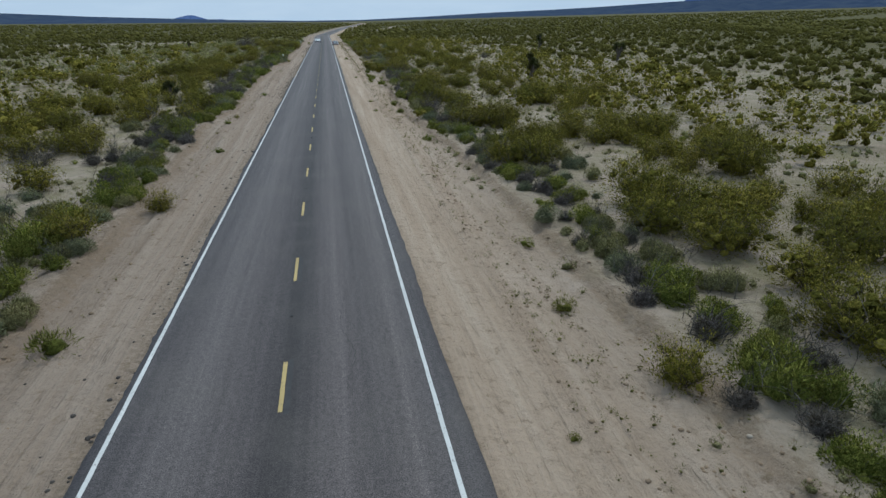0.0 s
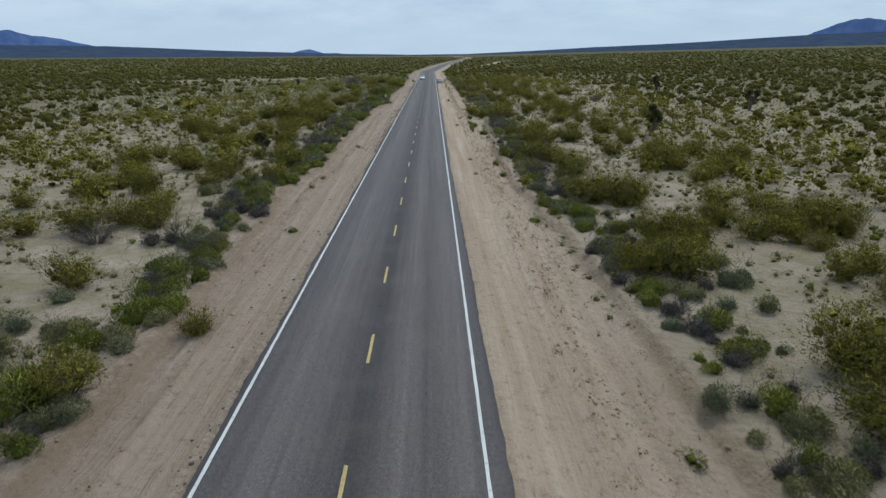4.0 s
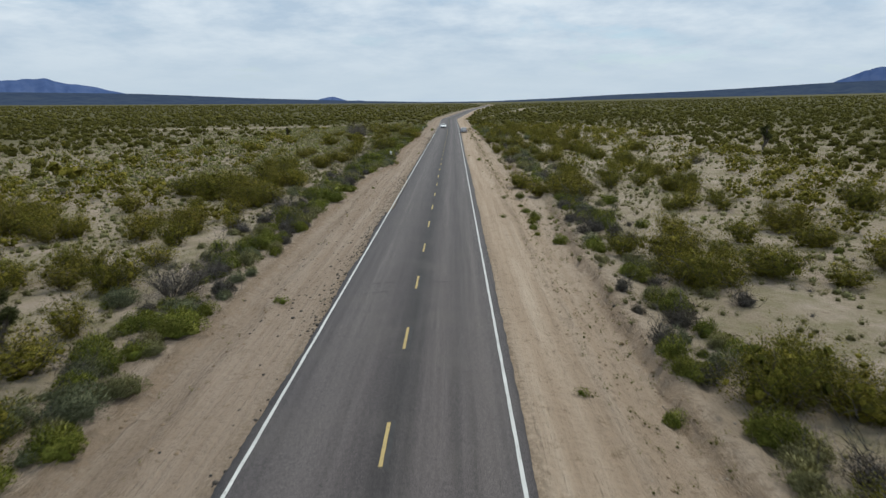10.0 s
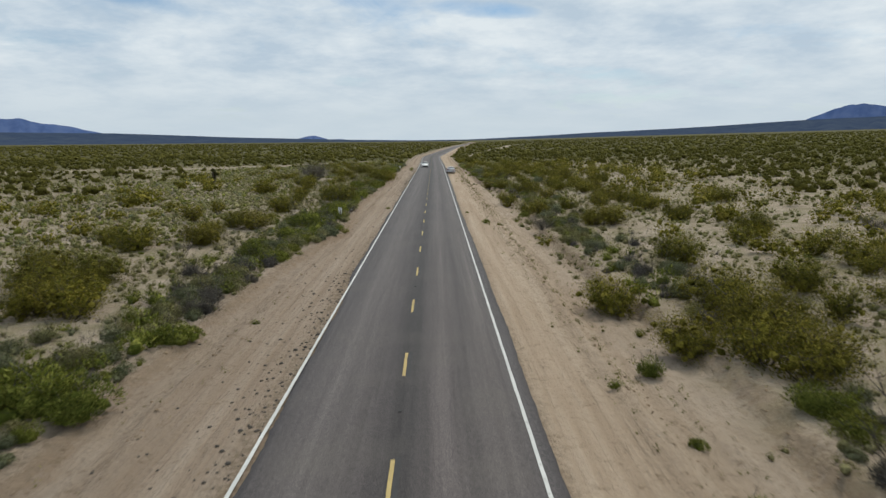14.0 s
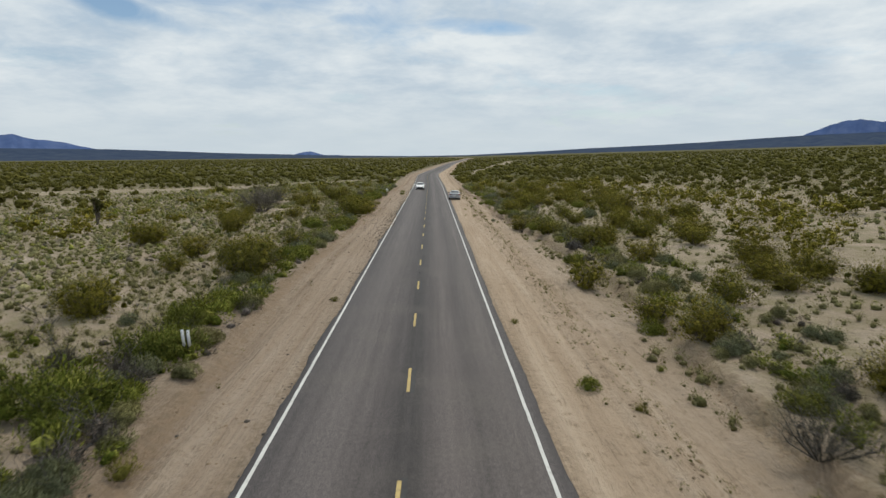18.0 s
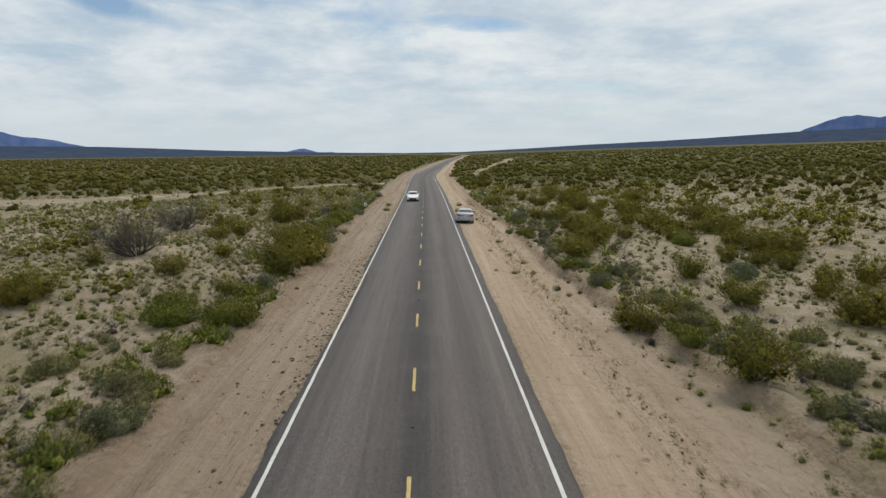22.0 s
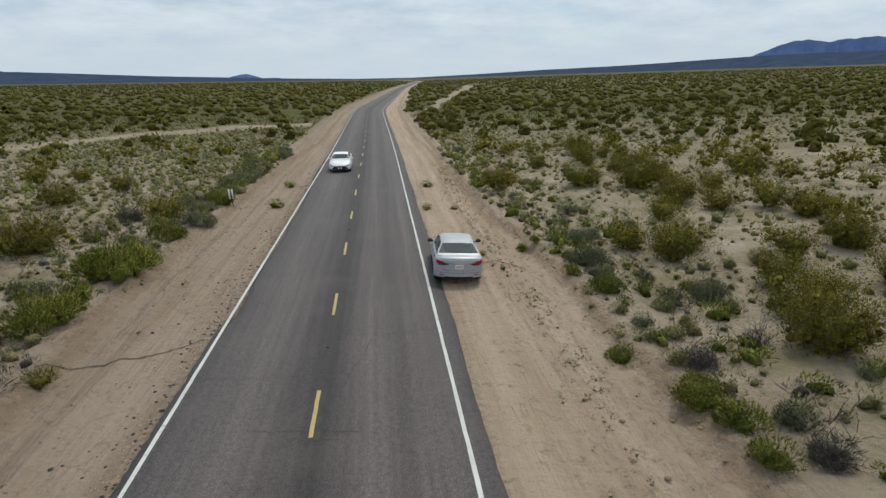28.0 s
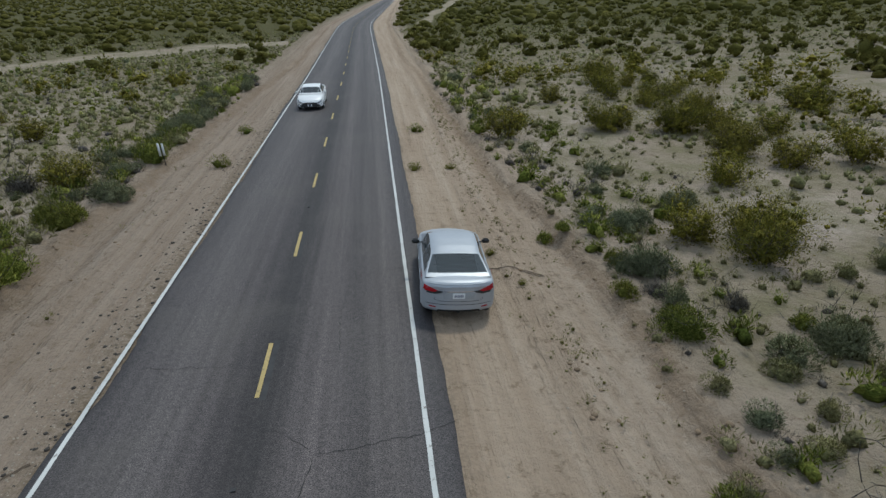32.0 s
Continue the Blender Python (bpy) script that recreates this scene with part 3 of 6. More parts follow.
def right_edge(y):
    wide = np.interp(y, [-10, 5, 30, 50, 75, 116, 144, 171, 205, 220], [4.1, 4.0, 3.92, 3.8, 3.85, 3.95, 3.8, 3.9, 3.97, 4.05])
    return wide + 0.05 * waves(y, 0 * y, 23, 12) + 0.025 * waves(y, 0 * y, 24, 1.1) + 0.035 * waves(y, 0 * y, 26, 0.45) * waves(y, 0 * y, 27, 3.0)


def make_road():
    ys = np.array([-400, -200, -100, -50, -30] + list(np.arange(-18, 262, 0.22)) + list(np.arange(262, 420, 2.0)) + list(np.arange(420, 1360, 10.0)))
    fr = np.array([-1.0, -0.93, -0.6, -0.3, 0, 0.3, 0.6, 0.93, 1.0])
    l, r = left_edge(ys), right_edge(ys)
    u = np.where(fr[None, :] < 0, fr[None, :] * l[:, None], fr[None, :] * r[:, None])
    x = u + road_x(ys)[:, None]
    z = 0.045 * (1 - (u / 4.0) ** 2) - 0.02
    top = np.stack([x, np.repeat(ys[:, None], len(fr), 1), z], -1)
    top[:, 0, 2] -= 0.012
    top[:, -1, 2] -= 0.012
    low = top[:, [0, -1]].copy()
    low[:, :, 2] -= 0.13
    grid = np.concatenate([low[:, :1], top, low[:, 1:]], 1)
    ny, nx = grid.shape[:2]
    i = (np.arange(ny - 1)[:, None] * nx + np.arange(nx - 1)[None, :]).ravel()
    faces = np.stack([i, i + 1, i + nx + 1, i + nx], 1)
    me = mesh_from("road", grid.reshape(-1, 3), faces, ASPHALT, False)
    uv = me.uv_layers.new(name="UVMap")
    flat = np.stack([np.concatenate([u[:, :1], u, u[:, -1:]], 1), np.repeat(ys[:, None], nx, 1)], -1).reshape(-1, 2)
    uv.data.foreach_set("uv", flat[faces.ravel()].astype(np.float32).ravel())
    return tagged(new("road", me), "worn grey two-lane asphalt road with crumbling edges", "road", kind="structure")


ROAD = make_road()


def road_z(u):
    return 0.045 * (1 - (u / 4.0) ** 2) - 0.02


def ribbon(name, material, u0, u1, ys, lift, parent, jag=0.0, seed=0, label=""):
    """A thin strip of paint or sealer lying on the road, from u0 to u1 across."""
    ys = np.asarray(ys, dtype=float)
    w = np.random.RandomState(seed).uniform(-jag, jag, (2, len(ys)))
    a, b = u0 + w[0], u1 + w[1]
    c = road_x(ys)
    verts = np.concatenate([np.stack([a + c, ys, road_z(a) + lift], 1), np.stack([b + c, ys, road_z(b) + lift], 1)])
    n = len(ys)
    i = np.arange(n - 1)
    faces = np.stack([i, i + n, i + n + 1, i + 1], 1)
    return part(name, mesh_from(name, verts, faces, material), parent, label)


LINE = 3.464
for side, lab in ((-1, "worn white edge line of the road"), (1, "white edge line of the road")):
    ys = list(np.arange(-18, 262, 0.45)) + list(np.arange(262, 1300, 6.0))
    ribbon("edge_line", WHITE_PAINT, side * LINE - 0.05, side * LINE + 0.05, ys, 0.006, ROAD, 0.007, 5 + side, lab)
for k in range(-2, 60):
    y0 = k * 7.315
    ys = np.linspace(y0, y0 + 2.134, 9 if k < 34 else 3)
    ribbon("centre_dash", YELLOW_PAINT, -0.05, 0.05, ys, 0.008, ROAD, 0.006, k + 9)
    if k < 34:
        ribbon("blacked_out_dash", BLACKOUT, 0.07, 0.20, np.linspace(y0 - 0.1, y0 + 2.25, 9), 0.006, ROAD, 0.012, k + 99)


# ---- the far distance ----
def make_range(name, label, skyline, dist, depth, material, seed, base=-6.0, rough=0.10, category="mountain"):
    """A ridge seen far off: (heading, elevation) in degrees along its crest, folded down into gullies towards the plain."""
    hs = np.linspace(skyline[0][0], skyline[-1][0], 260)
    el = np.interp(hs, [p[0] for p in skyline], [p[1] for p in skyline])
    rs = np.random.RandomState(seed)
    jag = np.convolve(rs.uniform(-1, 1, 280), [0.2, 0.6, 1, 0.6, 0.2], "same")[10:270]
    rows = []
    steps = 14
    for k in range(steps):
        f = k / (steps - 1)
        r = dist - depth * f
        fold = 1 + 0.22 * np.sin(hs * 5.1 + 2.4 * f + np.sin(hs * 1.7) * 2) * f * (1 - f) * 2 + 0.12 * np.sin(hs * 13.0 + 5 * f) * f * (1 - f) * 2
        crest = np.maximum(7.0 + dist * np.tan(np.radians(el)) + jag * rough * (el + 0.3) * 14, 0)
        z = base + (crest - base) * np.clip((1 - f) ** 1.35 * fold, 0, 1)
        a = np.radians(hs)
        rows.append(np.stack([r * np.sin(a), 114 + r * np.cos(a), z], 1))
    v = np.stack(rows)
    n = len(hs)
    i = (np.arange(steps - 1)[:, None] * n + np.arange(n - 1)[None, :]).ravel()
    ob = new(name, mesh_from(name, v.reshape(-1, 3), np.stack([i, i + n, i + n + 1, i + 1], 1), material, True))
    return tagged(ob, label, category, kind="structure")


make_range("backdrop_slope", "haze-blue desert slopes along the horizon",
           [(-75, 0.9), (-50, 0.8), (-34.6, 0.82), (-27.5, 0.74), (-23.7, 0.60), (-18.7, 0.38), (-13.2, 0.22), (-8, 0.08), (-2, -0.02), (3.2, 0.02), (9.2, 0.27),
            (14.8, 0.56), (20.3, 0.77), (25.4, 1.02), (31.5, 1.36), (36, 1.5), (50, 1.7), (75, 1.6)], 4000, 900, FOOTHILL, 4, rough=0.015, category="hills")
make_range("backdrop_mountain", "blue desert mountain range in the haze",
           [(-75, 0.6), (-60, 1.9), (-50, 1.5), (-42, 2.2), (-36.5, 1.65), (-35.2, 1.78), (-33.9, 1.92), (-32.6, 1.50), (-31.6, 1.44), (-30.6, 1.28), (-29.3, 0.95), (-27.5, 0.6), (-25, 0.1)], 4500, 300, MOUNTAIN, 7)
make_range("backdrop_butte", "small haze-blue butte on the horizon", [(-13.0, 0.05), (-12.2, 0.30), (-11.5, 0.45), (-11.0, 0.47), (-10.5, 0.33), (-9.8, 0.12), (-8.6, 0.14), (-7.8, 0.02)], 4450, 200, MOUNTAIN, 8, rough=0.05)
make_range("backdrop_mountain", "haze-blue desert mountain with a flat crest",
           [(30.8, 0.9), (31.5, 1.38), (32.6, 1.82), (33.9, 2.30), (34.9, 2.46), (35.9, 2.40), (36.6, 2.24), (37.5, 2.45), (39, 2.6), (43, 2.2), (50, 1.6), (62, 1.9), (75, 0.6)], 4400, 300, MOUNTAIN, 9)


# ---- plants ----
def rand_dirs(rs, n):
    v = rs.normal(size=(n, 3))
    return v / np.linalg.norm(v, axis=1)[:, None]


def cards(rs, centres, along, length, width):
    """Small pointed leaves: one kite-shaped face each, at the given places and roughly along the given ways."""
    n = len(centres)
    a = along + 0.9 * rs.normal(size=(n, 3)) * 0.6
    a /= np.linalg.norm(a, axis=1)[:, None]
    b = np.cross(a, rand_dirs(rs, n))
    b /= np.linalg.norm(b, axis=1)[:, None] + 1e-9
    l = (length * rs.uniform(0.6, 1.4, n))[:, None]
    w = (width * rs.uniform(0.6, 1.4, n))[:, None]
    v = np.stack([centres - a * l * 0.5, centres + b * w * 0.5 + a * l * 0.08, centres + a * l * 0.5, centres - b * w * 0.5 + a * l * 0.08], 1)
    return v.reshape(-1, 3), np.arange(4 * n).reshape(n, 4)


def ico(level):
    bm = bmesh.new()
    bmesh.ops.create_icosphere(bm, subdivisions=level, radius=1.0)
    v = np.array([q.co[:] for q in bm.verts])
    f = np.array([[q.index for q in t.verts] for t in bm.faces])
    bm.free()
    return v, f


ICO = {k: ico(k) for k in (1, 2, 3)}


def clumps(rs, centres, size, squash=0.75, level=1, rough=0.28):
    """Uneven rounded lumps that stand for the dense inside of a tuft of leaves."""
    base, tri = ICO[level]
    n, k = len(centres), len(base)
    a = rs.uniform(0, 6.28, n)
    b = np.stack([base[None, :, 0] * np.cos(a)[:, None] - base[None, :, 1] * np.sin(a)[:, None], base[None, :, 0] * np.sin(a)[:, None] + base[None, :, 1] * np.cos(a)[:, None],
                  np.repeat(base[None, :, 2] * squash, n, 0)], -1)
    s = (np.asarray(size) * rs.uniform(0.75, 1.25, n))[:, None] * rs.uniform(1 - rough, 1 + rough, (n, k))
    v = centres[:, None, :] + b * s[:, :, None]
    v[:, :, 2] = np.maximum(v[:, :, 2], -0.03)
    return v.reshape(-1, 3), (tri[None] + (np.arange(n) * k)[:, None, None]).reshape(-1, 3)


def joined(a, b):
    """Two lots of faces as one lot of triangles."""
    (v1, f1), (v2, f2) = a, b
    if f1.shape[1] == 4:
        f1 = np.concatenate([f1[:, [0, 1, 2]], f1[:, [0, 2, 3]]])
    if f2.shape[1] == 4:
        f2 = np.concatenate([f2[:, [0, 1, 2]], f2[:, [0, 2, 3]]])
    return np.concatenate([v1, v2]), np.concatenate([f1, f2 + len(v1)])


def tubes(paths, sides=3):
    """Tapered stems: each path is a list of (point, radius)."""
    verts, faces = [], []
    for path in paths:
        base = len(verts)
        for k, (p, r) in enumerate(path):
            q = path[min(k + 1, len(path) - 1)][0] - path[max(k - 1, 0)][0]
            q = q / (np.linalg.norm(q) + 1e-9)
            s = np.cross(q, (0.3, 0.9, 0.31))
            s /= np.linalg.norm(s) + 1e-9
            t = np.cross(q, s)
            for j in range(sides):
                a = 2 * np.pi * j / sides
                verts.append(p + r * (np.cos(a) * s + np.sin(a) * t))
        for k in range(len(path) - 1):
            for j in range(sides):
                faces.append((base + k * sides + j, base + k * sides + (j + 1) % sides, base + (k + 1) * sides + (j + 1) % sides, base + (k + 1) * sides + j))
    return np.array(verts), np.array(faces)


def sprout(rs, start, way, length, r0, steps=4, rise=0.12, wobble=0.16):
    """One branch that curves upwards and thins out."""
    path, p, d = [], np.array(start, dtype=float), np.array(way, dtype=float)
    for k in range(steps + 1):
        path.append((p.copy(), r0 * (1 - 0.8 * k / steps)))
        d = d + rs.normal(size=3) * wobble + np.array([0, 0, rise])
        d /= np.linalg.norm(d)
        p = p + d * length / steps
    return path


def creosote_shape(seed, leaves, length, width, stems=15, wide=1.0, twigs=3, cores=45, lump=0.11, level=1, thick=0.022):
    """An open, vase-shaped bush about 2 m wide and 1.5 m tall: bare below, leafy towards the tips."""
    rs = np.random.RandomState(seed)
    wood, spots, ways = [], [], []
    lean = rs.normal(size=2) * 0.12
    for k in range(stems):
        a = 2 * np.pi * (k + rs.uniform(-0.4, 0.4)) / stems
        out = rs.uniform(0.35, 1.15)
        way = np.array([np.cos(a) * out + lean[0], np.sin(a) * out + lean[1], rs.uniform(0.55, 1.1)])
        way /= np.linalg.norm(way)
        size = rs.uniform(0.85, 1.45)
        path = sprout(rs, (np.cos(a) * 0.12, np.sin(a) * 0.12, -0.05), way, size, thick)
        wood.append(path)
        for j in range(twigs):
            f = rs.uniform(0.12, 0.95)
            i = min(int(f * 4), 3)
            at = path[i][0] * (1 - (f * 4 - i)) + path[i + 1][0] * (f * 4 - i)
            d = way * 0.6 + rs.normal(size=3) * 0.55 + np.array([0, 0, 0.25])
            d /= np.linalg.norm(d)
            twig = sprout(rs, at, d, rs.uniform(0.35, 0.7), 0.009, 2, 0.05, 0.2)
            wood.append(twig)
            for p, _ in twig[1:]:
                spots.append(p)
                ways.append(d)
        for p, _ in path[2:]:
            spots.append(p)
            ways.append(way)
    grow_by = np.array([wide, wide, 1 + 0.42 * (wide - 1)])
    wood = [[(q * grow_by, r) for q, r in path] for path in wood]
    spots, ways = np.array(spots) * grow_by, np.array(ways)
    pick = rs.randint(0, len(spots), leaves)
    c = spots[pick] + rs.normal(size=(leaves, 3)) * np.array([0.18, 0.18, 0.15])
    c[:, 2] = np.maximum(c[:, 2], 0.05 + 0.1 * rs.uniform(size=leaves))
    core = spots[rs.choice(len(spots), min(cores, len(spots)), replace=False)] * rs.uniform(0.55, 0.9, (min(cores, len(spots)), 1))
    core[:, 2] = np.maximum(core[:, 2], 0.12)
    return wood, joined(cards(rs, c, ways[pick], length, width), clumps(rs, core, lump, 0.8, level))


def mound_shape(seed, leaves, length, width, tall=0.55, domes=4, level=1, heart=0.66):
    """A low rounded shrub about 1 m wide: lumpy domes bristling with fine leaves."""
    rs = np.random.RandomState(seed)
    a = rs.uniform(0, 6.28, domes)
    off = rs.uniform(0.10, 0.24 + 0.012 * max(domes - 4, 0), domes) * (np.arange(domes) > 0)
    cen = np.stack([np.cos(a) * off, np.sin(a) * off, rs.uniform(0.10, 0.20, domes) * tall], 1)
    rad = np.where(np.arange(domes) > 0, rs.uniform(0.17, 0.27, domes), 0.36)
    dv, df = clumps(rs, cen, rad * heart, tall / 0.52, level, 0.42)
    which = rs.randint(0, domes, leaves)
    d = rand_dirs(rs, leaves)
    d[:, 2] = np.abs(d[:, 2])
    c = cen[which] + d * (rad[which] * rs.uniform(0.45, 1.0, leaves) ** 0.5 * 1.16)[:, None] * np.array([1, 1, tall / 0.52])
    return joined(cards(rs, c, d * 0.9 + np.array([0, 0, 0.5]), length, width), (dv, df))


def twig_ball(seed, count, tall=0.6, thick=0.006, width=0.5):
    """A tangle of bare twigs that spread from one foot."""
    rs = np.random.RandomState(seed)
    paths = []
    for k in range(count):
        a = rs.uniform(0, 2 * np.pi)
        out = rs.uniform(0.1, 1.0)
        way = np.array([np.cos(a) * out, np.sin(a) * out, rs.uniform(0.35, 1.0) * tall / width * 0.7])
        way /= np.linalg.norm(way)
        start = np.array([np.cos(a) * 0.05, np.sin(a) * 0.05, 0.0])
        if paths and rs.uniform() < 0.55:
            host = paths[rs.randint(len(paths))]
            start = host[rs.randint(1, 3)][0]
        paths.append(sprout(rs, start, way, rs.uniform(0.3, 0.62) * width / 0.5, thick, 2, 0.02, 0.28))
    return tubes(paths)


def soften(v, f, rise=0.25):
    """Turn the leaves' faces outwards and give them the soft shading of a rounded crown."""
    c = np.array([0, 0, 0.22 * v[:, 2].max()])
    n = v - c
    n = n / (np.linalg.norm(n, axis=1)[:, None] + 1e-6) + np.array([0, 0, rise])
    g = np.cross(v[f[:, 1]] - v[f[:, 0]], v[f[:, 2]] - v[f[:, 0]])
    back = (g * n[f].mean(1)).sum(1) < 0
    f = np.where(back[:, None], f[:, ::-1], f)
    g = np.where(back[:, None], -g, g)
    g = g / (np.linalg.norm(g, axis=1)[:, None] + 1e-9)
    add = np.zeros_like(n)
    for k in range(f.shape[1]):
        add[f[:, k]] = g * 0.75
    n = n + add
    return f, n / (np.linalg.norm(n, axis=1)[:, None] + 1e-9)


def thing_from(name, parts_list):
    """A template of a plant: an empty at its foot with one mesh for each part."""
    root = new(name)
    for pname, (v, f), mat in parts_list:
        if pname == "foliage":
            f, n = soften(v, f)
            me = mesh_from(pname, v, f, mat, True)
            me.normals_split_custom_set_from_vertices(n.tolist())
            part(pname, me, root)
        else:
            part(pname, mesh_from(pname, v, f, mat), root)
    return root


TEMPLATES = {}
for kind, count in (("creosote", 4), ("great_creosote", 4), ("dead", 3), ("great_dead", 2), ("green", 3), ("sage", 3), ("bluish", 2), ("great_green", 3), ("great_sage", 2), ("great_bluish", 2), ("tuft", 2)):
    TEMPLATES[kind] = []
    for k in range(count):
        if kind == "creosote":
            wood, leaf = creosote_shape(40 + k, 3000, 0.105, 0.034, twigs=6, cores=34, lump=0.12)
            TEMPLATES[kind].append(thing_from("creosote_bush", [("woody_base", tubes(wood), STEM), ("foliage", leaf, CREOSOTE)]))
        elif kind == "great_creosote":
            wood, leaf = creosote_shape(50 + k, 8500, 0.115, 0.036, 32, 1.85, 8, 95, 0.17)
            TEMPLATES[kind].append(thing_from("creosote_bush", [("woody_base", tubes(wood), STEM), ("foliage", leaf, CREOSOTE)]))
        elif kind == "dead":
            TEMPLATES[kind].append(thing_from("bare_shrub", [("twig_tangle", twig_ball(60 + k, 85, 0.6, 0.009), TWIG), ("foliage", mound_shape(63 + k, 1100, 0.15, 0.014, 0.48, 4, 1, 0.42), TWIG)]))
        elif kind == "great_dead":
            wood, haze = creosote_shape(57 + k, 3600, 0.28, 0.011, 26, 2.0, 9, 4, 0.12, thick=0.05)
            TEMPLATES[kind].append(thing_from("bare_shrub", [("twig_tangle", tubes(wood), TWIG), ("foliage", haze, TWIG)]))
        elif kind == "tuft":
            TEMPLATES[kind].append(thing_from("grass_tuft", [("foliage", mound_shape(70 + k, 420, 0.13, 0.014, 0.45, 2, 1, 0.5), (FRESH, GOLDEN)[k])]))
        elif kind.startswith("great"):
            mat, nm = {"great_green": (FRESH, "green_shrub"), "great_sage": (SAGE, "bursage_shrub"), "great_bluish": (BLUISH, "rabbitbrush_shrub")}[kind]
            TEMPLATES[kind].append(thing_from(nm, [("twig_tangle", twig_ball(180 + k, 40, 0.4, 0.004, 0.36), TWIG), ("foliage", mound_shape(190 + k, 4800, 0.056, 0.0125, 0.5, 12, 1, 0.44), mat)]))
        else:
            mat, nm = {"green": (FRESH, "green_shrub"), "sage": (SAGE, "bursage_shrub"), "bluish": (BLUISH, "rabbitbrush_shrub")}[kind]
            TEMPLATES[kind].append(thing_from(nm, [("twig_tangle", twig_ball(80 + k, 14, 0.4, 0.006, 0.34), TWIG), ("foliage", mound_shape(90 + k, 1500, 0.10, 0.016, heart=0.44), mat)]))
TAGS = {
    "creosote": ("olive green creosote bush on pale sand", "bush", "creosote bushes beside the road"),
    "dead": ("grey leafless shrub of tangled dry twigs on sand", "shrub", "bare shrubs beside the road"),
    "green": ("fresh green rounded desert shrub on sand", "shrub", "green shrubs beside the road"),
    "sage": ("grey-green rounded bursage shrub on sand", "shrub", "bursage shrubs beside the road"),
    "bluish": ("blue-green rounded rabbitbrush shrub on sand", "shrub", "rabbitbrush shrubs beside the road"),
    "tuft": ("small yellow-green grass tuft on the sandy shoulder", "grass tuft", "grass tufts on the shoulders"),
}
# breadth of each template in metres, to turn a wanted width into a scale
BREADTH = {"creosote": 2.15, "great_creosote": 4.2, "dead": 1.15, "great_dead": 4.4, "green": 1.0, "sage": 1.0, "bluish": 1.0, "great_green": 1.0, "great_sage": 1.0, "great_bluish": 1.0, "tuft": 0.95}

SPOTS = {k: [] for k in ("creosote", "dead", "green", "sage", "bluish", "tuft", "joshua")}
SPOTS["creosote"] += [(15.3, 0.6, 3.9), (16.4, 3.7, 2.7), (19.7, 5.5, 3.7), (16.0, 7.5, 3.8), (21.7, 7.9, 3.2), (15.0, 10.7, 4.4), (18.7, 11.3, 4.7), (-8.9, 13.0, 2.3), (16.2, 14.1, 4.4), (-6.6, 17.5, 1.4), (23.5, 17.8, 4.4), (34.5, 21.8, 3.9), (13.2, 23.3, 4.9), (26.5, 24.0, 5.2), (15.4, 28.2, 5.0), (24.4, 30.8, 6.5), (-15.5, 33.1, 4.9), (-16.1, 36.3, 2.9), (21.3, 36.5, 2.9), (14.5, 38.1, 6.6), (-22.1, 39.8, 3.1), (35.4, 44.1, 5.4), (-10.7, 45.6, 2.4), (13.6, 46.1, 2.8), (26.0, 46.2, 4.6), (-15.4, 47.5, 3.6), (11.0, 48.9, 1.7), (14.2, 49.9, 3.8), (22.9, 50.0, 5.2), (-10.8, 51.1, 3.3)]
SPOTS["creosote"] += [(-24.9, 51.9, 4.3), (-15.6, 52.2, 2.2), (30.1, 52.5, 4.5), (12.6, 55.0, 5.6), (27.9, 56.5, 3.6), (20.2, 57.4, 2.8), (24.4, 57.4, 3.0), (-20.2, 63.8, 3.4), (14.3, 67.6, 4.6), (44.0, 68.2, 5.4), (24.9, 69.4, 2.6), (14.3, 71.4, 4.2), (24.1, 74.8, 3.3), (-28.3, 79.4, 5.0), (24.7, 79.8, 4.1), (-17.0, 80.0, 3.6), (-30.9, 83.1, 5.2), (34.0, 86.0, 4.2), (-15.8, 91.4, 5.8), (-19.3, 95.3, 8.5), (13.0, 95.4, 4.5), (13.3, 99.0, 4.0), (-39.4, 102.3, 5.7), (13.8, 103.0, 3.8), (-16.1, 103.6, 5.2), (19.1, 105.7, 3.5), (-19.3, 109.0, 6.7), (16.1, 113.1, 3.6), (25.5, 114.7, 2.5), (-20.4, 119.6, 4.0)]
SPOTS["creosote"] += [(-16.3, 121.5, 3.5), (25.8, 122.7, 3.4), (-15.5, 130.0, 4.6), (16.6, 131.4, 4.7), (11.4, 136.6, 2.4), (11.0, 140.5, 2.4), (-15.4, 142.0, 3.3), (15.7, 143.4, 2.8), (33.7, 146.0, 4.9), (-34.5, 148.7, 5.2), (20.7, 148.9, 3.0), (-10.8, 151.5, 4.3), (-12.1, 154.7, 3.9), (-12.5, 159.8, 2.8), (22.0, 161.7, 2.9), (14.1, 162.6, 5.1), (-24.2, 166.9, 4.3), (11.3, 168.6, 2.5), (37.9, 176.2, 4.7), (47.6, 180.8, 5.2), (-21.4, 181.9, 4.7), (29.7, 182.4, 4.8), (-10.7, 183.0, 1.4), (-8.8, 187.9, 3.6), (25.5, 191.3, 4.1), (-8.3, 192.7, 4.4), (11.6, 193.2, 3.4), (24.9, 194.7, 4.7), (-9.4, 196.8, 4.3), (13.2, 197.3, 3.7)]
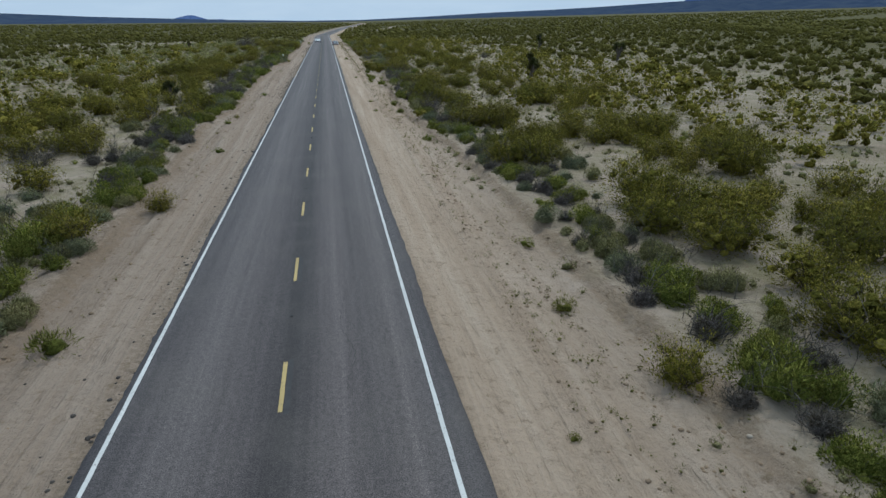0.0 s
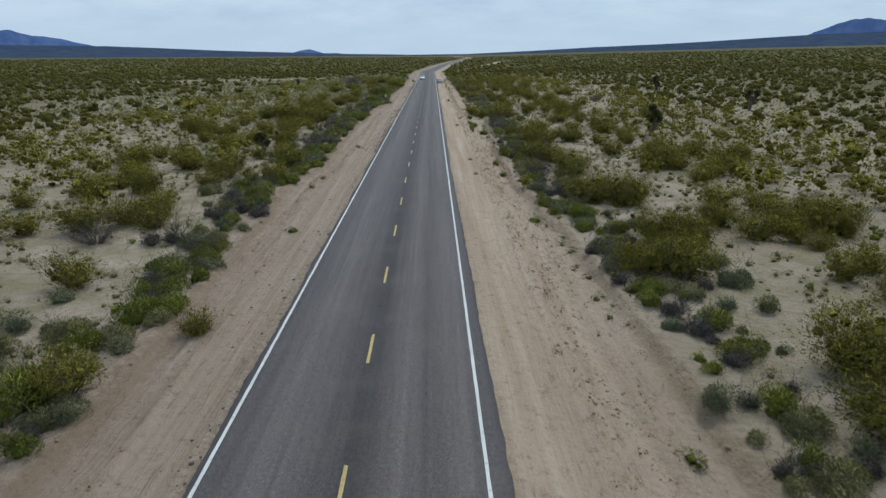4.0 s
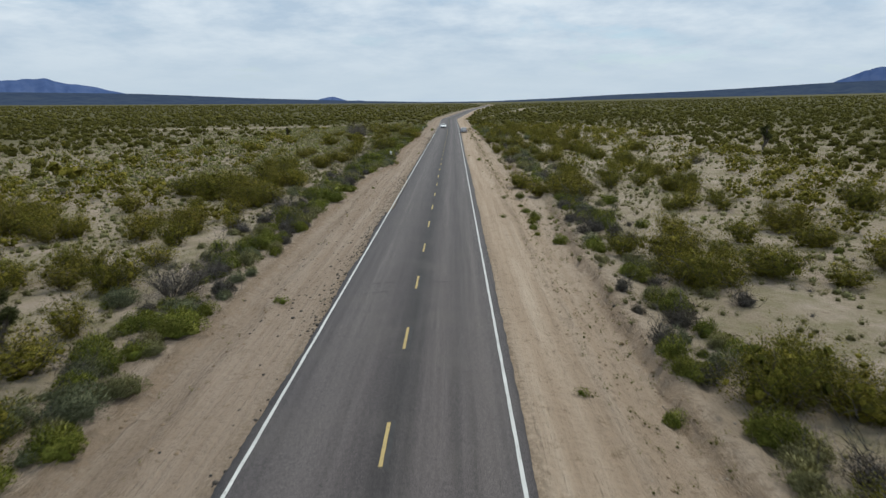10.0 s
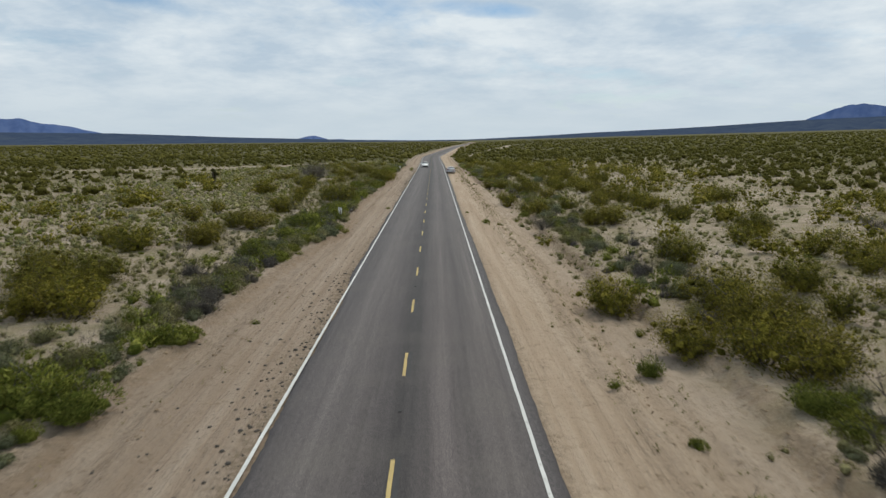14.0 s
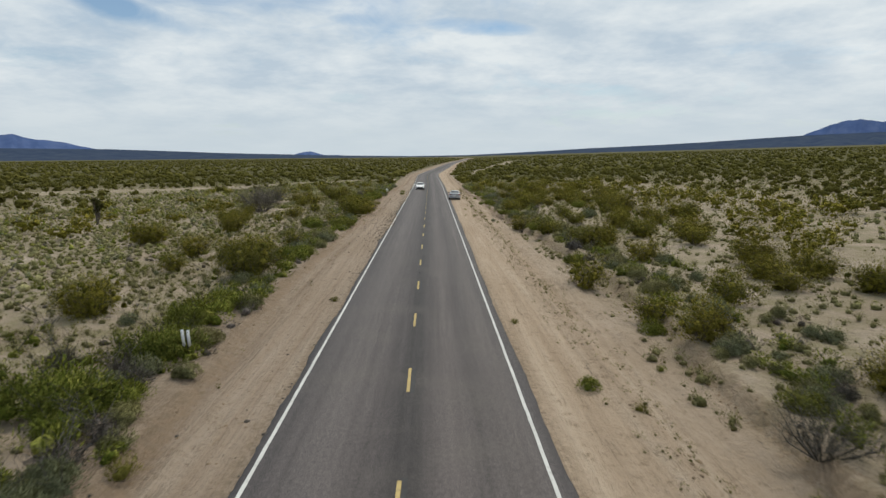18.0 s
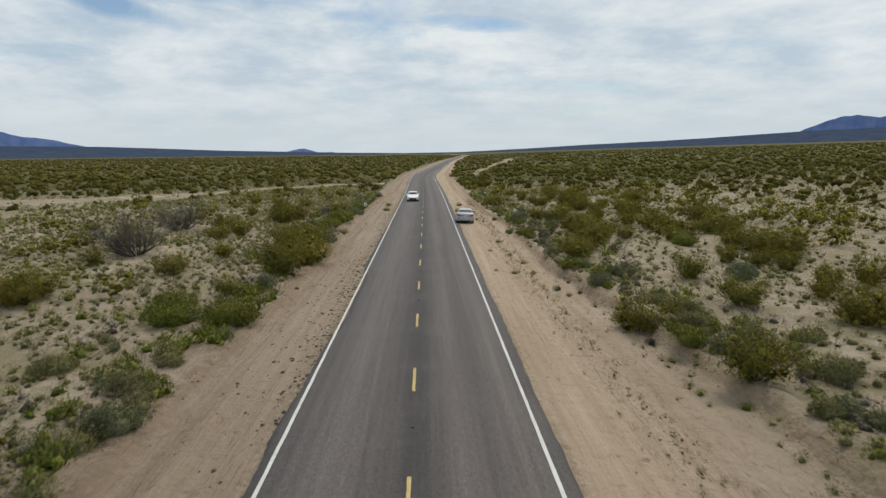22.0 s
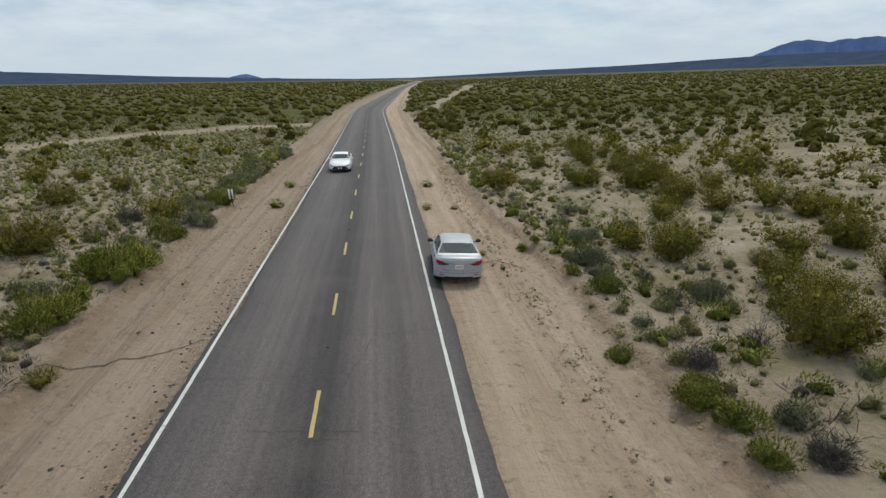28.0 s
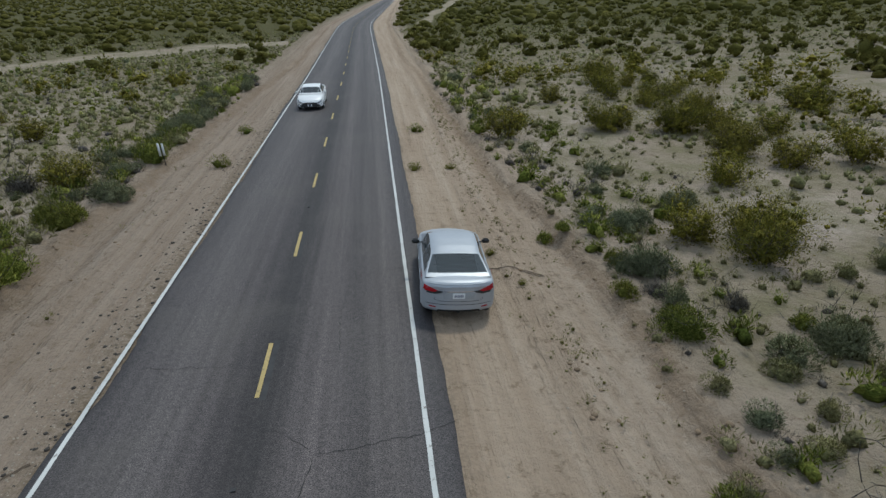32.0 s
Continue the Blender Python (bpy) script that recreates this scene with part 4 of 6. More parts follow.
SPOTS["creosote"] += [(-10.6, 200.9, 4.8), (15.9, 201.0, 1.7), (27.5, 204.0, 5.0), (-18.6, 205.5, 2.4), (14.9, 207.9, 3.2), (-17.5, 208.2, 2.9), (16.1, 210.6, 2.9), (29.1, 211.9, 4.4), (14.6, 217.4, 2.2), (23.3, 217.8, 3.1), (-15.8, 218.9, 4.0), (15.8, 219.2, 3.0), (13.2, 219.3, 2.1), (-15.2, 222.9, 4.1), (26.3, 224.8, 3.0), (17.7, 225.0, 2.4), (22.2, 227.2, 2.6), (-11.0, 229.0, 2.5), (22.5, 234.3, 2.3), (10.2, 234.8, 2.8), (20.2, 234.9, 3.7), (31.2, 238.6, 4.1), (22.9, 243.9, 2.8), (36.6, 246.5, 4.8), (21.6, 251.9, 3.2), (50.2, 255.8, 4.8)]
SPOTS["dead"] += [(11.3, -2.7, 1.6), (10.2, -1.4, 1.2), (11.3, 1.4, 1.8), (11.1, 5.4, 1.6), (10.7, 8.9, 1.2), (11.5, 18.3, 1.8), (10.9, 24.3, 1.5), (10.3, 26.0, 1.2), (-9.9, 27.0, 2.5), (-13.2, 28.7, 1.7), (-16.6, 29.3, 3.3), (-10.8, 33.4, 2.2), (10.7, 39.8, 1.7), (10.9, 44.6, 1.4), (11.1, 46.8, 2.7), (-9.5, 49.2, 1.3), (11.1, 61.5, 2.0), (14.8, 64.1, 1.7), (-11.5, 65.2, 4.1), (10.5, 78.1, 1.7), (11.7, 79.9, 2.4), (-10.1, 80.2, 1.8), (-12.2, 82.3, 2.4), (12.0, 85.1, 1.7), (-11.9, 87.0, 3.2), (12.0, 100.0, 2.0), (-9.9, 105.2, 2.0), (35.3, 123.3, 3.2), (10.2, 127.4, 2.7), (-8.1, 129.1, 1.6)]
SPOTS["dead"] += [(11.7, 155.2, 1.4), (11.7, 159.7, 1.9), (9.8, 174.0, 0.8), (11.2, 181.9, 1.1), (13.5, 188.3, 1.6), (15.1, 196.0, 1.5), (-22.6, 197.6, 7.4), (11.1, 202.9, 1.6), (10.4, 207.3, 1.6), (12.8, 208.4, 1.4), (12.1, 214.6, 1.1), (-25.8, 215.0, 7.1), (10.2, 215.5, 1.1), (-12.7, 228.8, 2.2)]
SPOTS["green"] += [(-9.4, 114.5, 2.2), (-10.9, 116.5, 2.6), (-9.3, 118.2, 2.0), (-11.6, 120.0, 2.4), (-9.0, 121.8, 1.9), (-10.4, 124.0, 2.6), (-9.1, 126.2, 1.8)]
SPOTS["green"] += [(11.5, -3.7, 1.8), (11.3, -1.2, 2.4), (12.1, -0.4, 2.1), (12.6, 0.8, 1.0), (12.0, 2.3, 1.8), (11.6, 4.0, 2.0), (12.3, 5.2, 2.1), (-9.2, 9.0, 1.8), (-10.0, 12.2, 2.8), (-9.5, 18.7, 2.1), (-9.3, 21.7, 2.0), (-10.1, 23.4, 2.2), (-9.2, 25.3, 1.9), (-9.2, 27.3, 2.0), (10.9, 30.3, 1.4), (11.3, 33.4, 2.4), (-9.6, 37.3, 2.1), (-10.1, 39.0, 2.5), (-9.2, 44.7, 1.7), (-10.3, 45.1, 2.2), (8.2, 48.3, 0.9), (8.3, 54.0, 1.0), (-9.3, 60.3, 2.5), (11.6, 60.3, 1.4), (-9.4, 61.7, 1.6), (11.4, 63.0, 1.7), (-9.9, 74.4, 2.3), (8.9, 77.5, 1.3), (7.6, 79.2, 0.6), (7.7, 81.2, 1.1)]
SPOTS["green"] += [(12.9, 81.3, 2.0), (12.8, 83.0, 2.2), (-11.0, 83.0, 3.0), (7.8, 83.4, 0.9), (8.4, 84.9, 1.1), (8.1, 86.1, 1.1), (7.8, 88.0, 1.0), (-10.0, 89.0, 2.3), (7.7, 90.8, 0.7), (-9.1, 93.0, 2.4), (-10.5, 93.1, 3.2), (8.2, 95.7, 1.2), (-9.0, 99.0, 2.1), (-9.3, 129.7, 2.2), (11.2, 130.0, 1.7), (-10.5, 131.2, 3.9), (-8.6, 131.6, 2.1), (5.7, 132.0, 1.0), (-9.6, 135.9, 3.4), (10.3, 139.1, 1.5), (-9.6, 140.5, 3.4), (-9.4, 143.0, 2.6), (11.2, 156.3, 2.0), (-9.4, 157.1, 2.7), (-9.0, 159.4, 2.0), (10.7, 172.6, 1.9), (10.8, 174.3, 1.2), (-8.9, 176.9, 3.1), (-11.7, 177.0, 2.7), (9.7, 177.8, 1.0)]
SPOTS["green"] += [(-12.1, 179.6, 3.0), (12.7, 180.9, 1.1), (10.5, 182.3, 0.9), (-9.3, 182.5, 2.1), (10.7, 185.9, 1.6), (9.8, 188.5, 1.8), (21.2, 197.7, 2.4), (9.7, 202.8, 1.4), (9.7, 204.0, 1.6), (9.3, 205.5, 1.7), (-9.7, 212.7, 2.8), (13.2, 213.4, 0.9), (10.3, 213.6, 1.7), (9.3, 215.5, 1.1), (-8.9, 217.6, 3.3), (10.0, 217.7, 1.0), (-9.0, 219.3, 2.1), (9.1, 220.1, 0.9), (8.4, 220.2, 0.8), (-9.0, 224.0, 2.2), (-10.6, 229.3, 1.6), (-8.7, 232.9, 2.1)]
SPOTS["bluish"] += [(10.5, 11.9, 1.5), (-10.2, 24.5, 2.1), (-10.5, 27.8, 2.3), (-9.1, 54.0, 2.3), (12.1, 130.3, 1.7), (-10.0, 132.3, 2.2), (7.9, 183.7, 0.6), (-7.1, 184.3, 0.4), (19.2, 184.9, 2.4), (10.0, 210.1, 1.0), (-8.4, 226.8, 2.0)]
SPOTS["tuft"] += [(6.1, -1.9, 0.3), (8.3, 4.2, 0.8), (-6.2, 4.2, 1.2), (8.7, 9.7, 0.7), (9.3, 24.9, 0.3), (-6.1, 30.8, 0.7), (8.7, 33.3, 0.9), (-7.2, 42.8, 0.6), (-7.0, 46.7, 0.6), (5.8, 47.9, 0.4), (5.8, 55.4, 0.5), (-6.0, 64.1, 0.7), (5.7, 85.1, 0.6), (6.6, 94.2, 0.5), (9.3, 100.1, 0.5), (-6.7, 101.6, 0.4), (-6.6, 127.3, 0.8), (6.7, 130.2, 0.4), (8.9, 134.2, 0.4), (4.4, 139.6, 0.4), (-4.2, 144.1, 0.5), (8.3, 182.2, 0.4), (6.1, 187.6, 0.5), (7.4, 188.3, 0.4), (5.0, 188.5, 0.3), (7.1, 191.0, 0.5), (6.7, 194.3, 0.4), (5.4, 196.5, 0.4), (6.6, 200.7, 0.5), (8.6, 208.3, 0.9)]
SPOTS["tuft"] += [(-7.6, 208.5, 1.0), (6.8, 216.7, 0.2), (6.3, 219.0, 0.4), (4.5, 229.1, 0.7), (6.3, 229.2, 0.6), (-5.0, 231.5, 1.1), (5.1, 237.3, 0.9), (-5.0, 238.8, 1.0)]
SPOTS["joshua"] += [(-14.9, 58.8, 3.2), (28.6, 70.5, 4.8), (54.1, 97.4, 5.3), (54.8, 143.6, 5.4), (-37.8, 184.1, 3.8)]
SPOTS["sage"] += [(9.7, 207.4, 1.0), (8.8, 208.6, 0.9), (10.6, 209.1, 0.9), (11.6, 210.2, 0.8), (13.8, 211.1, 1.0), (9.6, 211.2, 0.8), (11.4, 211.5, 1.0), (15.6, 211.6, 0.9), (14.2, 213.4, 0.7), (16.4, 216.1, 0.9), (18.1, 216.5, 1.4)]

rs = np.random.RandomState(2)
TAKEN = [(x, y, 0.42 * w) for k in SPOTS for x, y, w in SPOTS[k]]


class Cells:
    """Keeps plants apart: a coarse grid of what stands where."""

    def __init__(self, size=3.0):
        self.size, self.cells = size, {}

    def add(self, x, y, r):
        self.cells.setdefault((int(x // self.size), int(y // self.size)), []).append((x, y, r))

    def free(self, x, y, r):
        cx, cy = int(x // self.size), int(y // self.size)
        for i in (-1, 0, 1):
            for j in (-1, 0, 1):
                for a, b, q in self.cells.get((cx + i, cy + j), ()):
                    if (a - x) ** 2 + (b - y) ** 2 < (q + r) ** 2:
                        return False
        return True


PLOT = Cells()
for x, y, r in TAKEN:
    PLOT.add(x, y, r)


def place(kind, x, y, width, tilt=5.0):
    size = "great_creosote" if kind == "creosote" and width > 2.9 else "great_dead" if kind == "dead" and width > 2.4 else "great_" + kind if kind in ("green", "sage", "bluish") and width > 1.6 else kind
    pick = TEMPLATES[size][rs.randint(len(TEMPLATES[size]))]
    s = width / BREADTH[size]
    if size == "dead":
        s = min(s, 1.9)
    up = s * rs.uniform(0.85, 1.2) if kind != "creosote" else (0.6 * s + 0.4) * rs.uniform(0.95, 1.25)
    if kind == "dead":
        up = min(up, 1.9)
    ob = copy_thing(pick, pose(x, y, float(ground_z(x, y)) - 0.02, rs.uniform(-tilt, tilt), rs.uniform(-tilt, tilt), rs.uniform(0, 360)))
    ob.scale = (s, s, up)
    if kind == "tuft":
        s, up = s * 1.3, up * 1.25
        ob.scale = (s, s, up)
    label, cat, group = TAGS[kind]
    if kind == "creosote":
        label = ("tall broad " if width > 2.6 else "small " if width < 1.4 else "") + label
    tagged(ob, label, cat, group)
    return ob


FAR_PLANTS = {k: [] for k in ("creosote", "sage", "green", "dead", "bluish")}
COUNT = {k: 0 for k in TAGS}
for kind in TAGS:
    for x, y, w in SPOTS[kind]:
        if kind == "creosote" and (abs(x) > 34 or y > 262):
            FAR_PLANTS["creosote"].append((x, y, w))
            continue
        if kind == "creosote" and w > 4.4:
            turn = rs.uniform(0, 6.28)
            for k in range(3):      # a thicket of several bushes
                a = turn + k * 2.09
                place(kind, x + 0.24 * w * math.cos(a), y + 0.20 * w * math.sin(a), w * rs.uniform(0.50, 0.66))
        else:
            place(kind, x, y, max(w, 0.3))
        COUNT[kind] += 1

# the hedge of shrubs on both banks of the shoulder


def side_spot(y, side):
    band = rs.uniform(0.0, 2.7) if rs.uniform() < (0.85 if side < 0 else 0.7) else rs.uniform(2.0, 5.5)
    return side * (float(verge(y, side)) + 0.15 + band)


for y in np.arange(-8, 262, 0.22):
    for side in (-1, 1):
        if rs.uniform() > (0.97 if side < 0 else 0.62 + 0.2 * (y > 125) + 0.1 * (y < 25)):
            continue
        x = side_spot(y, side) + float(road_x(y))
        kind = rs.choice(["sage", "green", "bluish", "dead"], p=[0.26, 0.38, 0.18, 0.18])
        w = rs.uniform(0.7, 1.9)
        if not PLOT.free(x, y, w * 0.12):
            continue
        PLOT.add(x, y, w * 0.20)
        if COUNT[kind] < (170 if kind == "dead" else 260):
            place(kind, x, y, w)
            COUNT[kind] += 1
        else:
            FAR_PLANTS[kind].append((x, y, w))


# open desert: creosote bushes and a carpet of small shrubs, thinning out in sandy patches
def patchy(x, y):
    x, y = np.float64(x), np.float64(y)
    return float(0.62 * waves(x, y, 31, 30) + 0.6 * waves(x, y, 32, 9))


def lush(x, y):
    """How thick the small shrubs stand: the left side closes up further on, the right side keeps sandy openings."""
    if x < 0:
        bias = np.interp(y, [0, 50, 75, 110], [0.06, 0.12, 0.50, 0.85])
    else:
        bias = np.interp(y, [0, 60, 120, 185], [0.06, 0.26, 0.36, 0.38]) - 0.12 * float(smooth01(24, 34, x))
    return 0.03 if in_wash(x, y) else max(0.035, float(smooth01(-0.25, 0.45, patchy(x, y) + bias)))


def grow(kind, n, ymin, ymax, reach, wmin, wmax, gap, keep, limit=0):
    """Scatter n tries of a plant over a fan of land that widens with distance."""
    for _ in range(n):
        y = rs.uniform(ymin, ymax)
        u = rs.choice([-1, 1]) * (9.0 + rs.uniform() * (reach(y) - 9.0))
        x = u + float(road_x(y))
        w = wmin + (wmax - wmin) * rs.beta(1.5, 2.5)
        if rs.uniform() > keep(x, y) or not PLOT.free(x, y, w * gap):
            continue
        PLOT.add(x, y, w * gap)
        if abs(u) < 26 and y < 250 and COUNT[kind] < limit:
            place(kind, x, y, w)
            COUNT[kind] += 1
        else:
            FAR_PLANTS[kind].append((x, y, w))


fan = lambda y: 80.0 + 0.42 * max(y, 0)
strip = lambda y: 34.0
belt = lambda y: 75.0


def stand(x, y):
    """How thick the creosote stands."""
    if in_wash(x, y):
        return 0.0
    near = (0.33 if y < 110 else 0.38) if abs(x) < 20 and y < 250 else 0.92 if abs(x) < 38 and y < 250 else 1.0
    if -75 < x < 0 and 105 < y < np.interp(x, WASH[:, 0], WASH[:, 1]):
        near *= 0.30      # low shrubs have this stretch almost to themselves
    return near * (0.62 + 0.8 * patchy(y, x))


grow("creosote", 14500, -12, 330, fan, 1.5, 4.2, 0.40, stand, 290)
grow("green", 2600, -12, 330, belt, 0.4, 1.2, 0.34, lush, 220)
grow("dead", 1500, -12, 330, belt, 0.4, 1.3, 0.34, lush, 150)
grow("bluish", 900, -12, 330, belt, 0.4, 1.1, 0.34, lush, 200)
grow("sage", 19000, -12, 300, strip, 0.25, 1.15, 0.29, lush, 250)
grow("sage", 19000, -12, 330, belt, 0.4, 1.4, 0.30, lush, 250)
grow("sage", 6500, 5, 330, fan, 0.6, 1.8, 0.32, lush, 250)


# the low carpet on the left, between the verge and the wash
for _ in range(15000):
    y = rs.uniform(95, 288)
    x = -9.0 - 44.0 * rs.uniform() ** 1.3
    w = 0.5 + 1.0 * rs.beta(1.6, 2.4)
    if rs.uniform() > lush(x, y) or y > np.interp(x, WASH[:, 0], WASH[:, 1]) + 8 or not PLOT.free(x, y, w * 0.29):
        continue
    PLOT.add(x, y, w * 0.29)
    FAR_PLANTS[rs.choice(["sage", "green", "bluish", "dead"], p=[0.50, 0.26, 0.12, 0.12])].append((x, y, w))


def scatter(name, shapes, spots, breadth, material, label, category, flat=1.0, lift=0.0, soft=True, rise=0.2):
    """Many plants joined into one mesh, for those that nobody could count."""
    verts, faces, normals, base = [], [], [], 0
    arr = np.array(spots)
    which = rs.randint(0, len(shapes), len(arr))
    for k, (v, f) in enumerate(shapes):
        sel = arr[which == k]
        if not len(sel):
            continue
        f, n = soften(v, f, rise)
        a = rs.uniform(0, 2 * np.pi, len(sel))
        s = sel[:, 2] / breadth
        up = s * rs.uniform(0.8, 1.2, len(sel)) * flat
        x = v[None, :, 0] * np.cos(a)[:, None] - v[None, :, 1] * np.sin(a)[:, None]
        y = v[None, :, 0] * np.sin(a)[:, None] + v[None, :, 1] * np.cos(a)[:, None]
        z = ground_z(sel[:, 0], sel[:, 1])
        out = np.stack([sel[:, 0:1] + x * s[:, None], sel[:, 1:2] + y * s[:, None], z[:, None] + lift + v[None, :, 2] * up[:, None]], -1)
        verts.append(out.reshape(-1, 3))
        ca, sa = np.cos(a)[:, None], np.sin(a)[:, None]
        normals.append(np.stack([n[None, :, 0] * ca - n[None, :, 1] * sa, n[None, :, 0] * sa + n[None, :, 1] * ca, np.repeat(n[None, :, 2], len(sel), 0)], -1).reshape(-1, 3))
        faces.append((f[None] + (np.arange(len(sel)) * len(v))[:, None, None]).reshape(-1, f.shape[1]) + base)
        base += len(sel) * len(v)
    me = mesh_from(name, np.concatenate(verts), np.concatenate(faces), material, soft)
    if soft:
        me.normals_split_custom_set_from_vertices(np.concatenate(normals).tolist())
    ob = new(name, me)
    return tagged(ob, label, category, kind="stuff")


def near_far(spots, split):
    a = np.array(spots)
    d = np.hypot(a[:, 0], np.maximum(a[:, 1] - 225, 0))
    return a[d < split], a[d >= split]


near, far = near_far(FAR_PLANTS["creosote"], 48)
scatter("creosote_scrub", [creosote_shape(140 + k, 230, 0.19, 0.07, cores=13, lump=0.17)[1] for k in range(4)], near, 2.15, CREOSOTE, "olive creosote scrub spread over the desert", "bushes", 0.95)
scatter("distant_creosote_scrub", [creosote_shape(150 + k, 22, 0.36, 0.17, cores=4, lump=0.40)[1] for k in range(3)], far, 2.15, SHADED_BRUSH, "olive creosote scrub covering the desert", "bushes", 0.95, rise=0.1)
near, far = near_far(FAR_PLANTS["sage"], 20)
scatter("bursage_scrub", [mound_shape(160 + k, 84, 0.13, 0.030, 0.50, 2, 1, 0.40) for k in range(4)], near, 1.0, SAGE, "low grey-green bursage scrub on sand", "shrubs")
scatter("distant_bursage_scrub", [mound_shape(170 + k, 12, 0.20, 0.09, 0.50, 1, 1, 0.70) for k in range(4)], far, 1.0, SAGE, "low grey-green bursage scrub covering sand", "shrubs")
for kind, name, mat, label, seed in (("green", "green_scrub", FRESH, "fresh green low scrub on sand", 180), ("bluish", "rabbitbrush_scrub", BLUISH, "blue-green low scrub on sand", 185)):
    near, far = near_far(FAR_PLANTS[kind], 24)
    scatter(name, [mound_shape(seed + k, 170, 0.125, 0.026, 0.52, 3, 1, 0.42) for k in range(3)], near, 1.0, mat, label, "shrubs")
    scatter("distant_" + name, [mound_shape(seed + k, 20, 0.18, 0.06, 0.52, 1, 1, 0.72) for k in range(3)], far, 1.0, mat, label, "shrubs")
scatter("bare_scrub", [mound_shape(190 + k, 56, 0.22, 0.022, 0.42, 1, 1, 0.42) for k in range(3)], FAR_PLANTS["dead"], 1.15, TWIG, "grey leafless low scrub on sand", "shrubs")


def far_field():
    """Brush that closes up into a green carpet towards the horizon."""
    r2 = np.random.RandomState(8)
    n = 27000
    dist = 90 + 1700 * r2.uniform(0, 1, n) ** 2.1
    az = np.radians(r2.uniform(-52, 52, n))
    x, y = dist * np.sin(az), 120 + dist * np.cos(az)
    u = x - road_x(y)
    inner = (y < 330) & (np.abs(u) < 80 + 0.42 * y)
    keep = np.clip(0.95 - 0.5 * waves(x, y, 33, 60), 0.1, 1) > r2.uniform(0, 1, n)
    ok = (np.abs(u) > 9.0) & ~inner & keep & (bareness(x, y) < 0.5)
    w = 1.5 + 2.2 * r2.uniform(0, 1, n) ** 2 + dist * 0.001
    out = np.stack([x, y, w], 1)[ok]
    # the flanks on both sides of the first stretch
    m = 7000
    y2 = r2.uniform(5, 330, m)
    u2 = (80 + 0.42 * y2 + 330 * r2.uniform(0, 1, m) ** 1.5) * np.where(r2.uniform(0, 1, m) < 0.62, 1, -1)
    more = np.stack([u2, y2, r2.uniform(1.5, 3.6, m)], 1)
    return np.concatenate([out, more])


scatter("far_scrub", [creosote_shape(200 + k, 2, 0.9, 0.5, cores=1, lump=0.8)[1] for k in range(3)], far_field(), 2.15, SHADED_BRUSH, "far olive scrub running to the horizon", "bushes", 0.8, rise=0.0)


def joshua_tree(x, y, tall, seed):
    """A Joshua tree: shaggy trunk that forks low, thick upright arms, each with one or two heads of stiff blades."""
    r = np.random.RandomState(seed)
    root = new("joshua_tree")
    root.location = (x, y, float(ground_z(x, y)))
    k = tall / 3.2
    trunk = sprout(r, (0, 0, -0.15), (0.10 * r.normal(), 0.10 * r.normal(), 1), 1.25 * k, 0.17 * k, 5, 0.1, 0.07)
    trunk = [(p, max(q, 0.14 * k)) for p, q in trunk]
    v, f = tubes([trunk], 9)
    part("trunk", mesh_from("trunk", v, f, BARK, True), root)
    heads = []
    arms = 4 + seed % 2
    for j in range(arms):
        a = j * 6.28 / arms + r.uniform(-0.4, 0.4)
        start = trunk[2 + j % 4][0]
        way = np.array([np.cos(a) * 0.55, np.sin(a) * 0.55, 0.9])
        limb = sprout(r, start, way / np.linalg.norm(way), r.uniform(0.8, 1.5) * k, 0.12 * k, 5, 0.18, 0.16)
        limb = [(p, max(q, 0.085 * k)) for p, q in limb]
        v, f = tubes([limb], 8)
        v = v + r.normal(size=v.shape) * 0.012 * k
        arm = part("limb", mesh_from("limb", v, f, BARK, True), root)
        n = 110      # dead blades that hang along the arm
        at = np.array([limb[i][0] for i in r.randint(1, 5, n)]) + r.normal(size=(n, 3)) * 0.07 * k
        v, f = cards(r, at, np.tile([0.0, 0.0, -1.6], (n, 1)) + rand_dirs(r, n) * 0.8, 0.22 * k, 0.035 * k)
        part("dead_blades", mesh_from("dead_blades", v, f, TWIG), arm, "grey hanging dead blades")
        heads.append(limb[-1][0])
        if r.uniform() < 0.6:
            heads.append(limb[3][0] + np.array([r.uniform(-0.2, 0.2), r.uniform(-0.2, 0.2), 0.12]) * k)
    for c in heads:
        n = 420
        d = rand_dirs(r, n)
        d[:, 2] = d[:, 2] * 0.85 + 0.2
        v, f = cards(r, c + d * (0.10 + 0.16 * r.uniform(0, 1, (n, 1))) * k, d * 2.4, 0.30 * k, 0.036 * k)
        part("leaf_head", mesh_from("leaf_head", v, f, SPIKE), root)
    tagged(root, "dark forked Joshua tree with spiky green heads", "tree", "Joshua trees in the desert")


for n, (x, y, tall) in enumerate(SPOTS["joshua"]):
    joshua_tree(x, y, min(max(tall, 2.4), 5.0), 300 + n)

for group in TEMPLATES.values():
    for root in group:
        for ob in list(root.children):
            bpy.data.objects.remove(ob)
        bpy.data.objects.remove(root)


# ---- cars ----
def paint_mat(name, color, metal, rough):
    m, nt, b = mat_new(name, rough, metal, 0.5)
    f = n_noise(nt, 3.0, 6.0)
    nt.links.new(n_ramp(nt, f, [(0.3, tuple(c * 0.93 for c in color)), (0.7, color)]), b.inputs["Base Color"])
    dust = n_noise(nt, 9.0, 6.0)
    nt.links.new(n_ramp(nt, dust, [(0.3, (rough, rough, rough)), (0.75, (rough + 0.12,) * 3)]), b.inputs["Roughness"])
    b.inputs["Coat Weight"].default_value, b.inputs["Coat Roughness"].default_value = 0.08, 0.3
    return m


